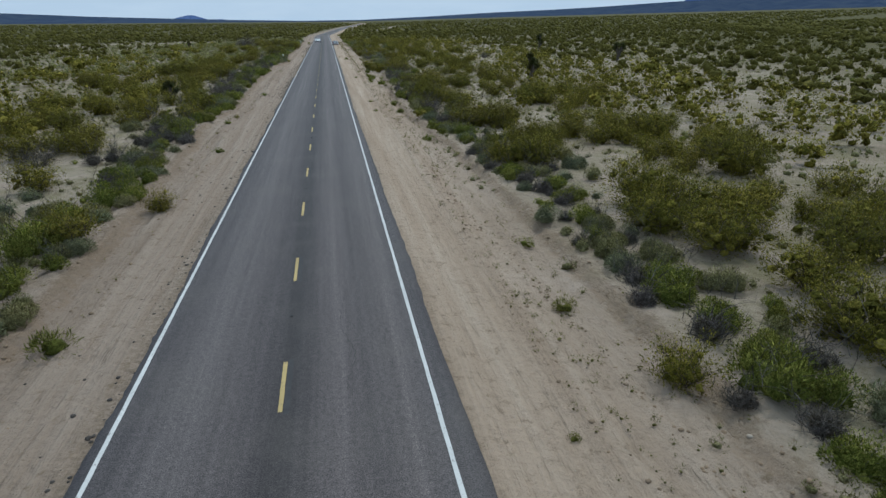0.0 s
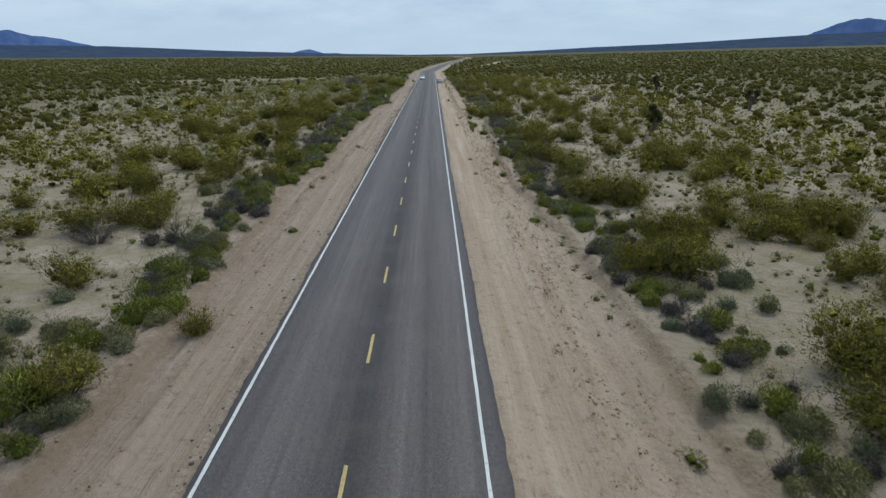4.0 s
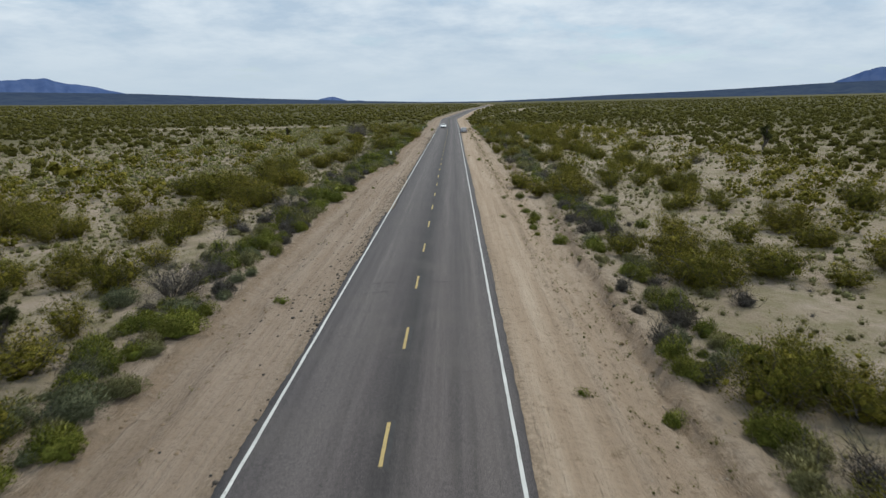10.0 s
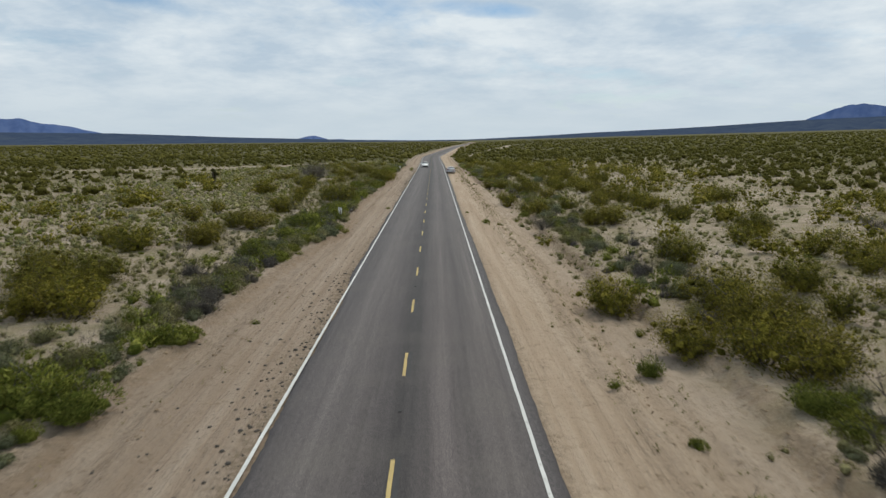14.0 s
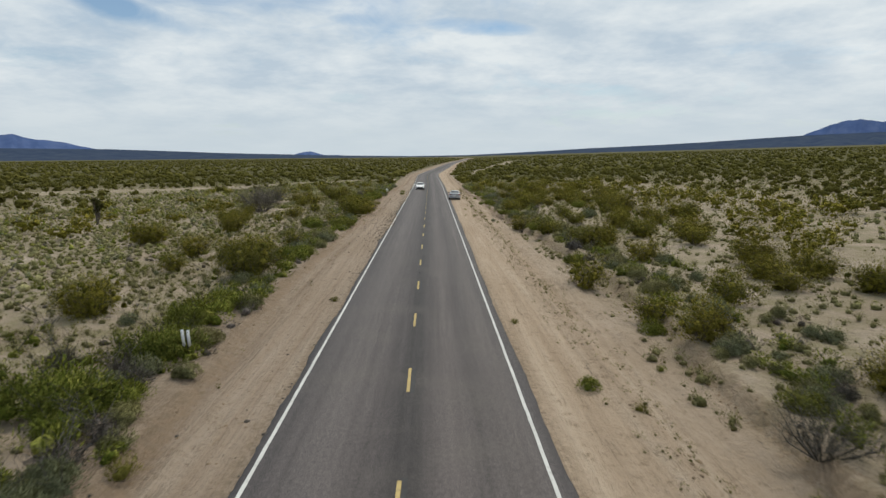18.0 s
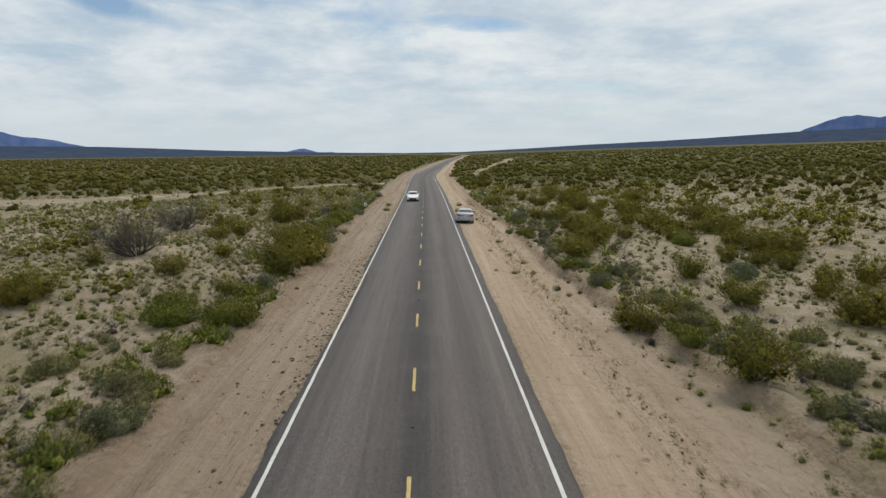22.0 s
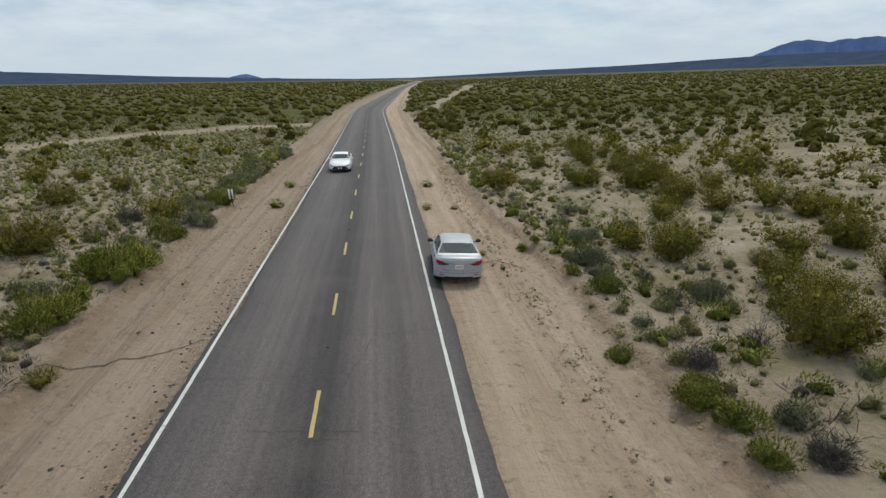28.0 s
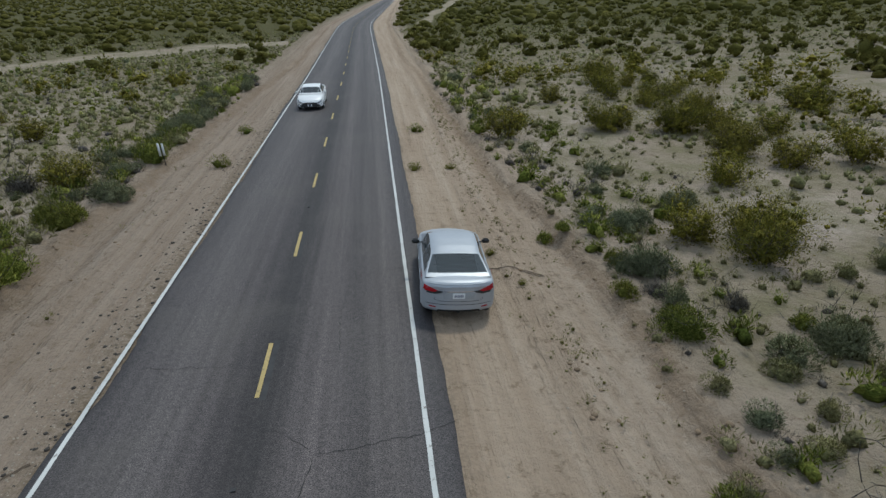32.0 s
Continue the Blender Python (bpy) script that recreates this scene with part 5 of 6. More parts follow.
SILVER = paint_mat("silver_car_paint", (0.43, 0.45, 0.485), 0.45, 0.40)
CAR_WHITE = paint_mat("white_car_paint", (0.84, 0.84, 0.84), 0.0, 0.30)
TRIM = plain("black_plastic", (0.018, 0.018, 0.019), 0.5, 0, 0.2, 9.0)
TYRE = plain("tyre_rubber", (0.022, 0.021, 0.021), 0.85, 0, 0.3, 12.0)
ALLOY = plain("alloy_wheel", (0.50, 0.51, 0.53), 0.35, 0.9, 0.1, 12.0)
SEAT = plain("dark_seat_cloth", (0.045, 0.043, 0.042), 0.9, 0, 0.2, 20.0)
SHADED_PANEL = plain("shaded_plate_panel", (0.36, 0.38, 0.41), 0.45, 0.2, 0.1, 6.0)
PLATE = plain("pale_plate", (0.70, 0.71, 0.72), 0.5, 0, 0.05, 9.0)
INK = plain("dark_blue_ink", (0.05, 0.06, 0.14), 0.6, 0, 0.1, 9.0)
RED_LENS = plain("red_lamp_lens", (0.34, 0.007, 0.014), 0.15, 0, 0.25, 14.0)
CLEAR_LENS = plain("clear_lamp_lens", (0.42, 0.44, 0.46), 0.10, 0.3, 0.4, 14.0)
CHROME = plain("chrome", (0.72, 0.73, 0.75), 0.12, 1.0, 0.05, 9.0)


def make_tint():
    m, nt, b = mat_new("tinted_glass", 0.03, 0.0, 0.12)
    b.inputs["Base Color"].default_value = (0.20, 0.22, 0.23, 1)
    b.inputs["Transmission Weight"].default_value = 0.75
    b.inputs["IOR"].default_value = 1.45
    return m


TINT = make_tint()

# stations along the body from tail to nose: place, half width, underside, shoulder, top at the middle
BODY = np.array([
    (0.00, 0.84, 0.36, 0.96, 1.00), (0.05, 0.895, 0.28, 1.025, 1.10), (0.18, 0.915, 0.24, 1.045, 1.125), (0.45, 0.918, 0.21, 1.035, 1.125), (1.00, 0.918, 0.19, 0.995, 1.085),
    (1.60, 0.92, 0.17, 0.955, 1.05), (2.50, 0.92, 0.17, 0.94, 1.03), (3.30, 0.918, 0.17, 0.925, 1.02), (3.70, 0.912, 0.18, 0.90, 0.985), (4.20, 0.89, 0.19, 0.83, 0.91),
    (4.55, 0.85, 0.20, 0.75, 0.81), (4.76, 0.79, 0.22, 0.66, 0.72), (4.87, 0.70, 0.28, 0.56, 0.60)])
ROOF = np.array([(0.42, 1.11, 0.64), (0.62, 1.17, 0.63), (0.95, 1.27, 0.61), (1.30, 1.385, 0.60), (1.70, 1.44, 0.60), (2.15, 1.455, 0.60), (2.55, 1.435, 0.60), (2.85, 1.385, 0.605), (3.20, 1.23, 0.63), (3.50, 1.085, 0.66), (3.66, 1.00, 0.68)])
AXLES, WHEEL_R = (0.98, 3.81), 0.335


def body_point(s, v, side):
    """A point of the lower body: s along it, v from the underside (0) over the shoulder (0.7) to the middle of the top (1)."""
    w, b, h, t = (np.interp(s, BODY[:, 0], BODY[:, k]) for k in (1, 2, 3, 4))
    vs = [0.0, 0.10, 0.18, 0.32, 0.46, 0.60, 0.70, 0.76, 0.86, 1.0]
    x = np.interp(v, vs, [w * 0.60, w * 0.93, w * 0.975, w, w * 0.995, w * 0.985, w * 0.945, w * 0.88, w * 0.55, 0.0])
    z = np.interp(v, vs, [b, b + 0.02, b + 0.09, b + (h - b) * 0.38, b + (h - b) * 0.56, b + (h - b) * 0.82, h, h + (t - h) * 0.42, h + (t - h) * 0.85, t])
    tail = max(0.0, 1 - s / 0.9)
    nose = max(0.0, 1 - (4.87 - s) / 1.1)
    y = s + 0.24 * tail * (x / 0.9) ** 2.4 - 0.42 * nose * (x / 0.9) ** 2.2
    return Vector((side * x, y, z))


def cabin_point(s, v, side, grow=0.0):
    """A point of the cabin: v from the belt line (0) over the roof rail (0.62) to the middle of the roof (1)."""
    z, w = np.interp(s, ROOF[:, 0], ROOF[:, 1]), np.interp(s, ROOF[:, 0], ROOF[:, 2])
    belt_w = float(np.interp(s, BODY[:, 0], BODY[:, 1])) * 0.90
    belt_z = float(np.interp(s, BODY[:, 0], BODY[:, 3])) + 0.025
    z = max(z, belt_z + 0.02)
    f = np.clip((z - belt_z) / 0.42, 0, 1)
    top_w = belt_w + (w - belt_w) * f
    vs = [0.0, 0.30, 0.52, 0.62, 0.72, 0.86, 1.0]
    x = np.interp(v, vs, [belt_w, belt_w + (top_w - belt_w) * 0.45, belt_w + (top_w - belt_w) * 0.86, top_w, top_w * 0.86, top_w * 0.5, 0.0])
    zz = np.interp(v, vs, [belt_z, belt_z + (z - belt_z) * 0.48, belt_z + (z - belt_z) * 0.84, z - 0.055 * f, z - 0.022 * f, z - 0.006, z])
    bow = 0.10 * (1 - (x / max(top_w, 0.1)) ** 2)
    y = s + bow * (1 if s > 2.6 else -0.5 if s < 1.4 else 0) * (0.4 + 0.6 * (1 - f))
    n = Vector((x * 0.9, (s - 2.0) * 0.25, 0.55)).normalized()
    return Vector((side * (x + grow * n.x), y + grow * n.y, zz + grow * n.z))


def patch(fn, ss, vs, sides=(1, -1), hole=None):
    """A sheet over a grid of stations, mirrored; hole(s, v) tells which faces to leave out."""
    bm = bmesh.new()
    for side in sides:
        grid = [[bm.verts.new(fn(s, v, side)) for v in vs] for s in ss]
        for i in range(len(ss) - 1):
            for j in range(len(vs) - 1):
                if hole and hole((ss[i] + ss[i + 1]) / 2, (vs[j] + vs[j + 1]) / 2):
                    continue
                q = [grid[i][j], grid[i + 1][j], grid[i + 1][j + 1], grid[i][j + 1]]
                bm.faces.new(q if side > 0 else q[::-1])
    bmesh.ops.remove_doubles(bm, verts=bm.verts, dist=0.0008)
    return bm


def bm_part(name, bm, material, parent, label="", smooth=True):
    me = bpy.data.meshes.new(name)
    bm.to_mesh(me)
    bm.free()
    me.materials.append(material)
    if smooth:
        me.polygons.foreach_set("use_smooth", np.ones(len(me.polygons), dtype=bool))
    return part(name, me, parent, label)


def block(x, y, z, lx, ly, lz, bevel=0.02, turn=None):
    """A box with rounded edges, as a bmesh."""
    bm = bmesh.new()
    bmesh.ops.create_cube(bm, size=1.0)
    bmesh.ops.scale(bm, vec=(lx, ly, lz), verts=bm.verts)
    if bevel:
        bmesh.ops.bevel(bm, geom=bm.edges[:], offset=bevel, segments=2, affect="EDGES")
    if turn is not None:
        bmesh.ops.transform(bm, matrix=turn, verts=bm.verts)
    bmesh.ops.translate(bm, vec=(x, y, z), verts=bm.verts)
    return bm


def lathe(profile, steps=28):
    """A ring turned about the x axis from (x, radius) pairs."""
    bm = bmesh.new()
    rings = [[bm.verts.new((x, r * math.cos(2 * math.pi * k / steps), r * math.sin(2 * math.pi * k / steps))) for k in range(steps)] for x, r in profile]
    for a, b in zip(rings, rings[1:]):
        for k in range(steps):
            bm.faces.new((a[k], a[(k + 1) % steps], b[(k + 1) % steps], b[k]))
    return bm


def outline_plate(points, fn, depth):
    """A lamp or grille: an outline in (x, z) laid on a curved face fn(x, z) -> y and given depth."""
    bm = bmesh.new()
    bm.faces.new([bm.verts.new((x, 0, z)) for x, z in points])
    for axis, step in ((0, 0.05), (2, 0.04)):
        vals = [p[0 if axis == 0 else 1] for p in points]
        for k in range(int(math.floor(min(vals) / step)) + 1, int(math.ceil(max(vals) / step))):
            at, way = Vector((0, 0, 0)), Vector((0, 0, 0))
            at[axis], way[axis] = k * step, 1
            bmesh.ops.bisect_plane(bm, geom=bm.verts[:] + bm.edges[:] + bm.faces[:], dist=1e-5, plane_co=at, plane_no=way)
    for v in bm.verts:
        v.co.y = fn(v.co.x, v.co.z)
    out = bmesh.ops.extrude_face_region(bm, geom=bm.faces[:])
    for v in out["geom"]:
        if isinstance(v, bmesh.types.BMVert):
            v.co.y += depth
    bmesh.ops.triangulate(bm, faces=bm.faces[:])
    bmesh.ops.recalc_face_normals(bm, faces=bm.faces)
    return bm


def skin_y(x, z, front):
    """Where the body's skin lies at the tail or nose, for a place across and a height."""
    stations = np.linspace(4.87, 3.6, 60) if front else np.linspace(0.0, 1.0, 50)
    x = abs(x)
    for s in stations:
        w, b, h, t = (np.interp(s, BODY[:, 0], BODY[:, k]) for k in (1, 2, 3, 4))
        wide = np.interp(z, [b - 0.001, b, b + 0.02, b + 0.09, b + (h - b) * 0.38, b + (h - b) * 0.56, b + (h - b) * 0.82, h, h + (t - h) * 0.42, h + (t - h) * 0.85, t, t + 0.001],
                         [0, w * 0.60, w * 0.93, w * 0.975, w, w * 0.995, w * 0.985, w * 0.945, w * 0.88, w * 0.55, 0.02, 0])
        if wide >= x:
            break
    tail, nose = max(0.0, 1 - s / 0.9), max(0.0, 1 - (4.87 - s) / 1.1)
    return float(s + 0.24 * tail * (x / 0.9) ** 2.4 - 0.42 * nose * (x / 0.9) ** 2.2)


def sedan(paint, label, nose_style, m):
    car = new("car")
    car.matrix_world = m
    ss = sorted(set(list(np.round(np.concatenate([np.linspace(0, 0.3, 9), np.arange(0.3, 4.4, 0.045), np.linspace(4.4, 4.87, 16)]), 4))))
    vs = list(np.linspace(0, 0.7, 26)) + [0.73, 0.76, 0.81, 0.86, 0.93, 1.0]

    def arch(s, v):
        if v > 0.66:
            return 0.55 < s < 3.55 and v > 0.86      # open under the cabin
        p = body_point(s, v, 1)
        return any((p.y - a) ** 2 + (p.z - WHEEL_R) ** 2 < 0.385 ** 2 for a in AXLES)

    bm = patch(body_point, ss, vs, hole=arch)
    for s, bow, power in ((0.0, 0.24, 2.4), (4.87, -0.42, 2.2)):      # tail and nose, bowed in plan
        grid = []
        for v in vs:
            p = body_point(s, v, 1)
            grid.append([bm.verts.new((p.x * f, s + bow * (abs(p.x * f) / 0.9) ** power, p.z)) for f in np.linspace(-1, 1, 17)])
        for a, b in zip(grid[:-1], grid[1:-1]):
            for k in range(16):
                bm.faces.new((a[k], a[k + 1], b[k + 1], b[k]))
    bmesh.ops.remove_doubles(bm, verts=bm.verts, dist=0.0008)
    bmesh.ops.recalc_face_normals(bm, faces=bm.faces)
    body = bm_part("body", bm, paint, car)

    # cabin: roof and pillars in paint, glass set into the openings
    panes = {"rear_window": (0.60, 1.27, 0.66, 1.0), "windscreen": (2.90, 3.52, 0.64, 1.0)}
    sides = {"rear_side_window": (1.10, 1.98, 0.05, 0.52), "front_side_window": (2.06, 3.05, 0.05, 0.52), "quarter_window": (0.86, 1.06, 0.06, 0.36)}

    def opening(s, v):
        for a, b, c, d in list(panes.values()) + list(sides.values()):
            if a < s < b and c < v < d:
                return True
        return False

    cs = sorted(set(np.round(np.concatenate([np.arange(0.42, 3.66, 0.04), [0.60, 1.27, 2.90, 3.52, 1.10, 1.98, 2.06, 3.05, 0.86, 1.06, 3.66]]), 3)))
    cv = sorted({0.0, 0.05, 0.06, 0.14, 0.24, 0.30, 0.36, 0.44, 0.52, 0.57, 0.62, 0.64, 0.66, 0.72, 0.8, 0.86, 0.93, 1.0})
    bm_part("cabin_frame", patch(cabin_point, cs, cv, hole=opening), paint, car)
    for nm, (a, b, c, d) in panes.items():
        bm = patch(lambda s, v, side: cabin_point(s, v, side, 0.004), np.linspace(a - 0.02, b + 0.02, 10), np.linspace(c - 0.01, d, 9))
        bm_part(nm, bm, TINT, car, "dark tinted glass")
    for nm, (a, b, c, d) in sides.items():
        for side in (1, -1):
            bm = patch(lambda s, v, sd: cabin_point(s, v, sd, 0.004), np.linspace(a - 0.012, b + 0.012, 8), np.linspace(c - 0.01, d + 0.01, 6), sides=(side,))
            bm_part(nm, bm, TINT, car, "dark tinted glass")
    for side in (1, -1):
        bm_part("window_trim", patch(lambda s, v, sd: cabin_point(s, v, sd, 0.006), np.linspace(0.82, 3.2, 30), [0.015, 0.045], sides=(side,)), CHROME if nose_style == 0 else TRIM, car)
    # wheels and wells
    for a in AXLES:
        for side in (1, -1):
            wheel = new("wheel")
            wheel.parent = car
            wheel.location = (side * 0.80, a, WHEEL_R)
            bm_part("tyre", lathe([(-0.11, 0.24), (-0.11, 0.30), (-0.085, WHEEL_R), (0.085, WHEEL_R), (0.11, 0.30), (0.11, 0.24)], 32), TYRE, wheel)
            rim = bmesh.new()
            hub = [rim.verts.new((side * 0.085, 0.05 * math.cos(k * math.pi / 5), 0.05 * math.sin(k * math.pi / 5))) for k in range(10)]
            rim.faces.new(hub)
            for k in range(10):
                t0 = k * math.pi / 5
                q = [rim.verts.new((side * x, r * math.cos(t0 + d), r * math.sin(t0 + d))) for x, r, d in ((0.085, 0.04, -0.3), (0.10, 0.235, -0.11), (0.10, 0.235, 0.11), (0.085, 0.04, 0.3))]
                rim.faces.new(q)
            tmp = lathe([(side * 0.105, 0.225), (side * 0.112, 0.24), (side * 0.09, 0.252)], 32)
            me = bpy.data.meshes.new("ring")
            tmp.to_mesh(me)
            rim.from_mesh(me)
            tmp.free()
            bpy.data.meshes.remove(me)
            bm_part("rim", rim, ALLOY, wheel, "silver alloy rim", False)
            well = bmesh.new()
            ring = [[well.verts.new((side * x, a + 0.375 * math.cos(t), WHEEL_R + 0.375 * math.sin(t))) for x in (0.55, 0.885)] for t in np.linspace(-0.35, math.pi + 0.35, 22)]
            for p, q in zip(ring, ring[1:]):
                well.faces.new((p[0], p[1], q[1], q[0]))
            bm_part("wheel_well", well, TRIM, car)
            lip = tubes([[(np.array([side * 0.905, a + 0.385 * math.cos(t), WHEEL_R + 0.385 * math.sin(t)]), 0.016) for t in np.linspace(-0.2, math.pi + 0.2, 20)]], 5)
            part("arch_lip", mesh_from("arch_lip", lip[0], lip[1], paint, True), car)
    part("underbody", mesh_from("underbody", np.array([(-0.78, 0.25, 0.22), (0.78, 0.25, 0.22), (0.78, 4.6, 0.22), (-0.78, 4.6, 0.22)]), np.array([(0, 1, 2, 3)]), TRIM), car)
    # inside
    for x in (-0.36, 0.36):
        seat = bm_part("front_seat", block(x, 2.15, 0.62, 0.5, 0.5, 0.28, 0.06), SEAT, car)
        bm_part("seat_back", block(x, 1.93, 0.92, 0.48, 0.16, 0.62, 0.06, Matrix.Rotation(radians(14), 4, "X")), SEAT, seat)
        bm_part("headrest", block(x, 1.83, 1.26, 0.26, 0.10, 0.16, 0.04), SEAT, seat)
    bm_part("rear_seat", block(0, 1.12, 0.80, 1.25, 0.2, 0.55, 0.06, Matrix.Rotation(radians(18), 4, "X")), SEAT, car)
    bm_part("parcel_shelf", block(0, 0.80, 0.99, 1.25, 0.5, 0.03, 0.01), TRIM, car)
    bm_part("dashboard", block(0, 3.1, 0.92, 1.4, 0.5, 0.16, 0.05), TRIM, car)
    # mirrors
    for side in (1, -1):
        mir = bm_part("wing_mirror", block(side * 1.00, 3.02, 1.02, 0.22, 0.12, 0.15, 0.045), paint if nose_style else TRIM, car)
        bm_part("mirror_arm", block(side * 0.88, 3.03, 0.975, 0.12, 0.05, 0.03, 0.01), TRIM, mir)
        bm_part("mirror_glass", block(side * 1.00, 2.957, 1.02, 0.17, 0.006, 0.11, 0.002), TRIM, mir)
    # door seams and handles, just proud of the body
    for side in (1, -1):
        for s in (1.22, 2.02, 3.10):
            pts = [(np.array(body_point(s + (0.06 * (v - 0.3) if s > 3 else 0), v, side)) + np.array([side * 0.001, 0, 0]), 0.004) for v in np.linspace(0.14, 0.69, 12)]
            v_, f_ = tubes([pts], 4)
            part("door_seam", mesh_from("door_seam", v_, f_, TRIM), car)
        for s in (1.42, 2.28):
            p = body_point(s, 0.6, side)
            bm_part("door_handle", block(p.x + side * 0.012, p.y, p.z - 0.02, 0.03, 0.17, 0.03, 0.01), paint if nose_style else CHROME, car)

    tail_y = lambda x, z: skin_y(x, z, False)
    nose_y = lambda x, z: skin_y(x, z, True)

    # lid, lamps, plate and bumper at the tail
    for side in (1, -1):
        lamp = bm_part("tail_light", outline_plate([(side * x, z) for x, z in ((0.43, 0.865), (0.60, 0.83), (0.78, 0.835), (0.905, 0.90), (0.905, 1.01), (0.83, 1.005), (0.66, 0.955), (0.54, 0.905))],
                                                   lambda x, z: tail_y(x, z) - 0.016, 0.05), RED_LENS, car, "dark red tail light", False)
        bm_part("lamp_housing", outline_plate([(side * x, z) for x, z in ((0.37, 0.885), (0.42, 0.845), (0.57, 0.800), (0.78, 0.805), (0.80, 0.855), (0.60, 0.848), (0.52, 0.892))], lambda x, z: tail_y(x, z) - 0.022, 0.02), TRIM, lamp, "dark smoked lower lens", False)
        bm_part("rear_reflector", outline_plate([(side * x, z) for x, z in ((0.56, 0.405), (0.72, 0.415), (0.72, 0.445), (0.56, 0.435))], lambda x, z: tail_y(x, z) - 0.012, 0.03), RED_LENS, car, "", False)
        pipe = lathe([(0, 0.030), (0.06, 0.036), (0.06, 0.030)], 14)
        bmesh.ops.rotate(pipe, verts=pipe.verts, matrix=Matrix.Rotation(radians(-90), 3, "Z"))
        bmesh.ops.translate(pipe, verts=pipe.verts, vec=(side * 0.52, 0.16, 0.30))
        bm_part("exhaust_tip", pipe, CHROME, car)
    bm_part("chrome_strip", outline_plate([(-0.36, 0.868), (0.36, 0.868), (0.36, 0.890), (-0.36, 0.890)], lambda x, z: tail_y(x, z) - 0.012, 0.02), CHROME, car, "", False)
    for path in ([(x, 0.60 + 0.03 * (abs(x) > 0.5)) for x in np.linspace(-0.60, 0.60, 25)], [(-0.60 + 0.02 * k / 6, 0.63 + 0.06 * k / 6) for k in range(7)], [(0.60 - 0.02 * k / 6, 0.63 + 0.06 * k / 6) for k in range(7)]):
        v_, f_ = tubes([[(np.array([x, tail_y(x, z) - 0.001, z]), 0.006) for x, z in path]], 4)
        part("lid_seam", mesh_from("lid_seam", v_, f_, TRIM), car)
    bm_part("rear_valance", outline_plate([(-0.66, 0.27), (0.66, 0.27), (0.62, 0.35), (-0.62, 0.35)], lambda x, z: tail_y(x, z) - 0.004, 0.04), TRIM, car, "", False)
    # flat plate on the lid; its darker grey holds the shade of a recess
    bm_part("plate_recess", outline_plate([(-0.37, 0.665), (0.37, 0.665), (0.40, 0.835), (0.36, 0.855), (-0.36, 0.855), (-0.40, 0.835)], lambda x, z: tail_y(x, z) - 0.006, 0.03), SHADED_PANEL, car, "pale shaded plate panel", False)
    bm_part("boot_lip", outline_plate([(-0.72, 1.05), (0.72, 1.05), (0.70, 1.066), (-0.70, 1.066)], lambda x, z: tail_y(x, z) - 0.02, 0.05), paint, car)
    # black strip that stands in for the shade line of the bumper's crease
    bm_part("crease_shade_strip", outline_plate([(-0.80, 0.500), (0.80, 0.500), (0.79, 0.512), (-0.79, 0.512)], lambda x, z: tail_y(x, z) - 0.004, 0.03), TRIM, car, "", False)
    for y_fn, z, sgn in ((tail_y, 0.765, -1), (nose_y, 0.40, 1)):
        y0 = y_fn(0.1, z) + sgn * 0.018
        plate = bm_part("number_plate", block(0, y0, z, 0.305, 0.012, 0.155, 0.004), PLATE, car, "pale number plate", False)
        for k in range(6):
            bm_part("plate_bar", block(-0.095 + 0.038 * k, y0 + sgn * 0.008, z - 0.005, 0.022, 0.003, 0.06, 0), INK, plate, "", False)
    # nose
    for side in (1, -1):
        lamp = bm_part("headlight", outline_plate([(side * x, z) for x, z in ((0.42, 0.545), (0.60, 0.50), (0.78, 0.545), (0.845, 0.66), (0.80, 0.70), (0.62, 0.62))],
                                                  lambda x, z: nose_y(x, z) + 0.022, -0.06), CLEAR_LENS, car, "clear headlight", False)
        bm_part("lamp_bowl", outline_plate([(side * x, z) for x, z in ((0.58, 0.545), (0.68, 0.55), (0.69, 0.60), (0.60, 0.59))], lambda x, z: nose_y(x, z) + 0.03, -0.02), TRIM, lamp, "", False)
        bm_part("fog_light", outline_plate([(side * x, z) for x, z in ((0.70, 0.40), (0.78, 0.40), (0.80, 0.47), (0.74, 0.46))], lambda x, z: nose_y(x, z) + 0.028, -0.03), CLEAR_LENS, car, "", False)
    bm_part("grille", outline_plate([(-0.70, 0.27), (0.70, 0.27), (0.72, 0.34), (0.44, 0.55), (0.30, 0.585), (-0.30, 0.585), (-0.44, 0.55), (-0.72, 0.34)] if nose_style else [(-0.42, 0.32), (0.42, 0.32), (0.46, 0.50), (0.30, 0.56), (-0.30, 0.56), (-0.46, 0.50)],
                                    lambda x, z: nose_y(x, z) + 0.022, -0.04), TRIM, car, "black mesh grille", False)
    bm_part("grille_bar", outline_plate([(-0.42, 0.545), (0.42, 0.545), (0.40, 0.575), (-0.40, 0.575)], lambda x, z: nose_y(x, z) + 0.026, -0.03), CHROME, car, "", False)
    bm_part("badge", outline_plate([(0.065 * math.cos(t), 0.56 + 0.04 * math.sin(t)) for t in np.linspace(0, 2 * math.pi, 14)[:-1]], lambda x, z: nose_y(x, z) + 0.034, -0.02), CHROME, car, "", False)
    return tagged(car, label, "car", "cars on the road")


SILVER_CAR = sedan(SILVER, "silver sedan parked half on the sandy shoulder", 0, pose(4.63, 214.75, -0.05, 0, 2.2, -3.0))
SILVER_CAR.scale = (1.04, 1.0, 1.0)
WHITE_CAR = sedan(CAR_WHITE, "white sedan on the asphalt facing the camera", 1, pose(-1.68, 249.5, 0.015, 0, 0, 180.5))


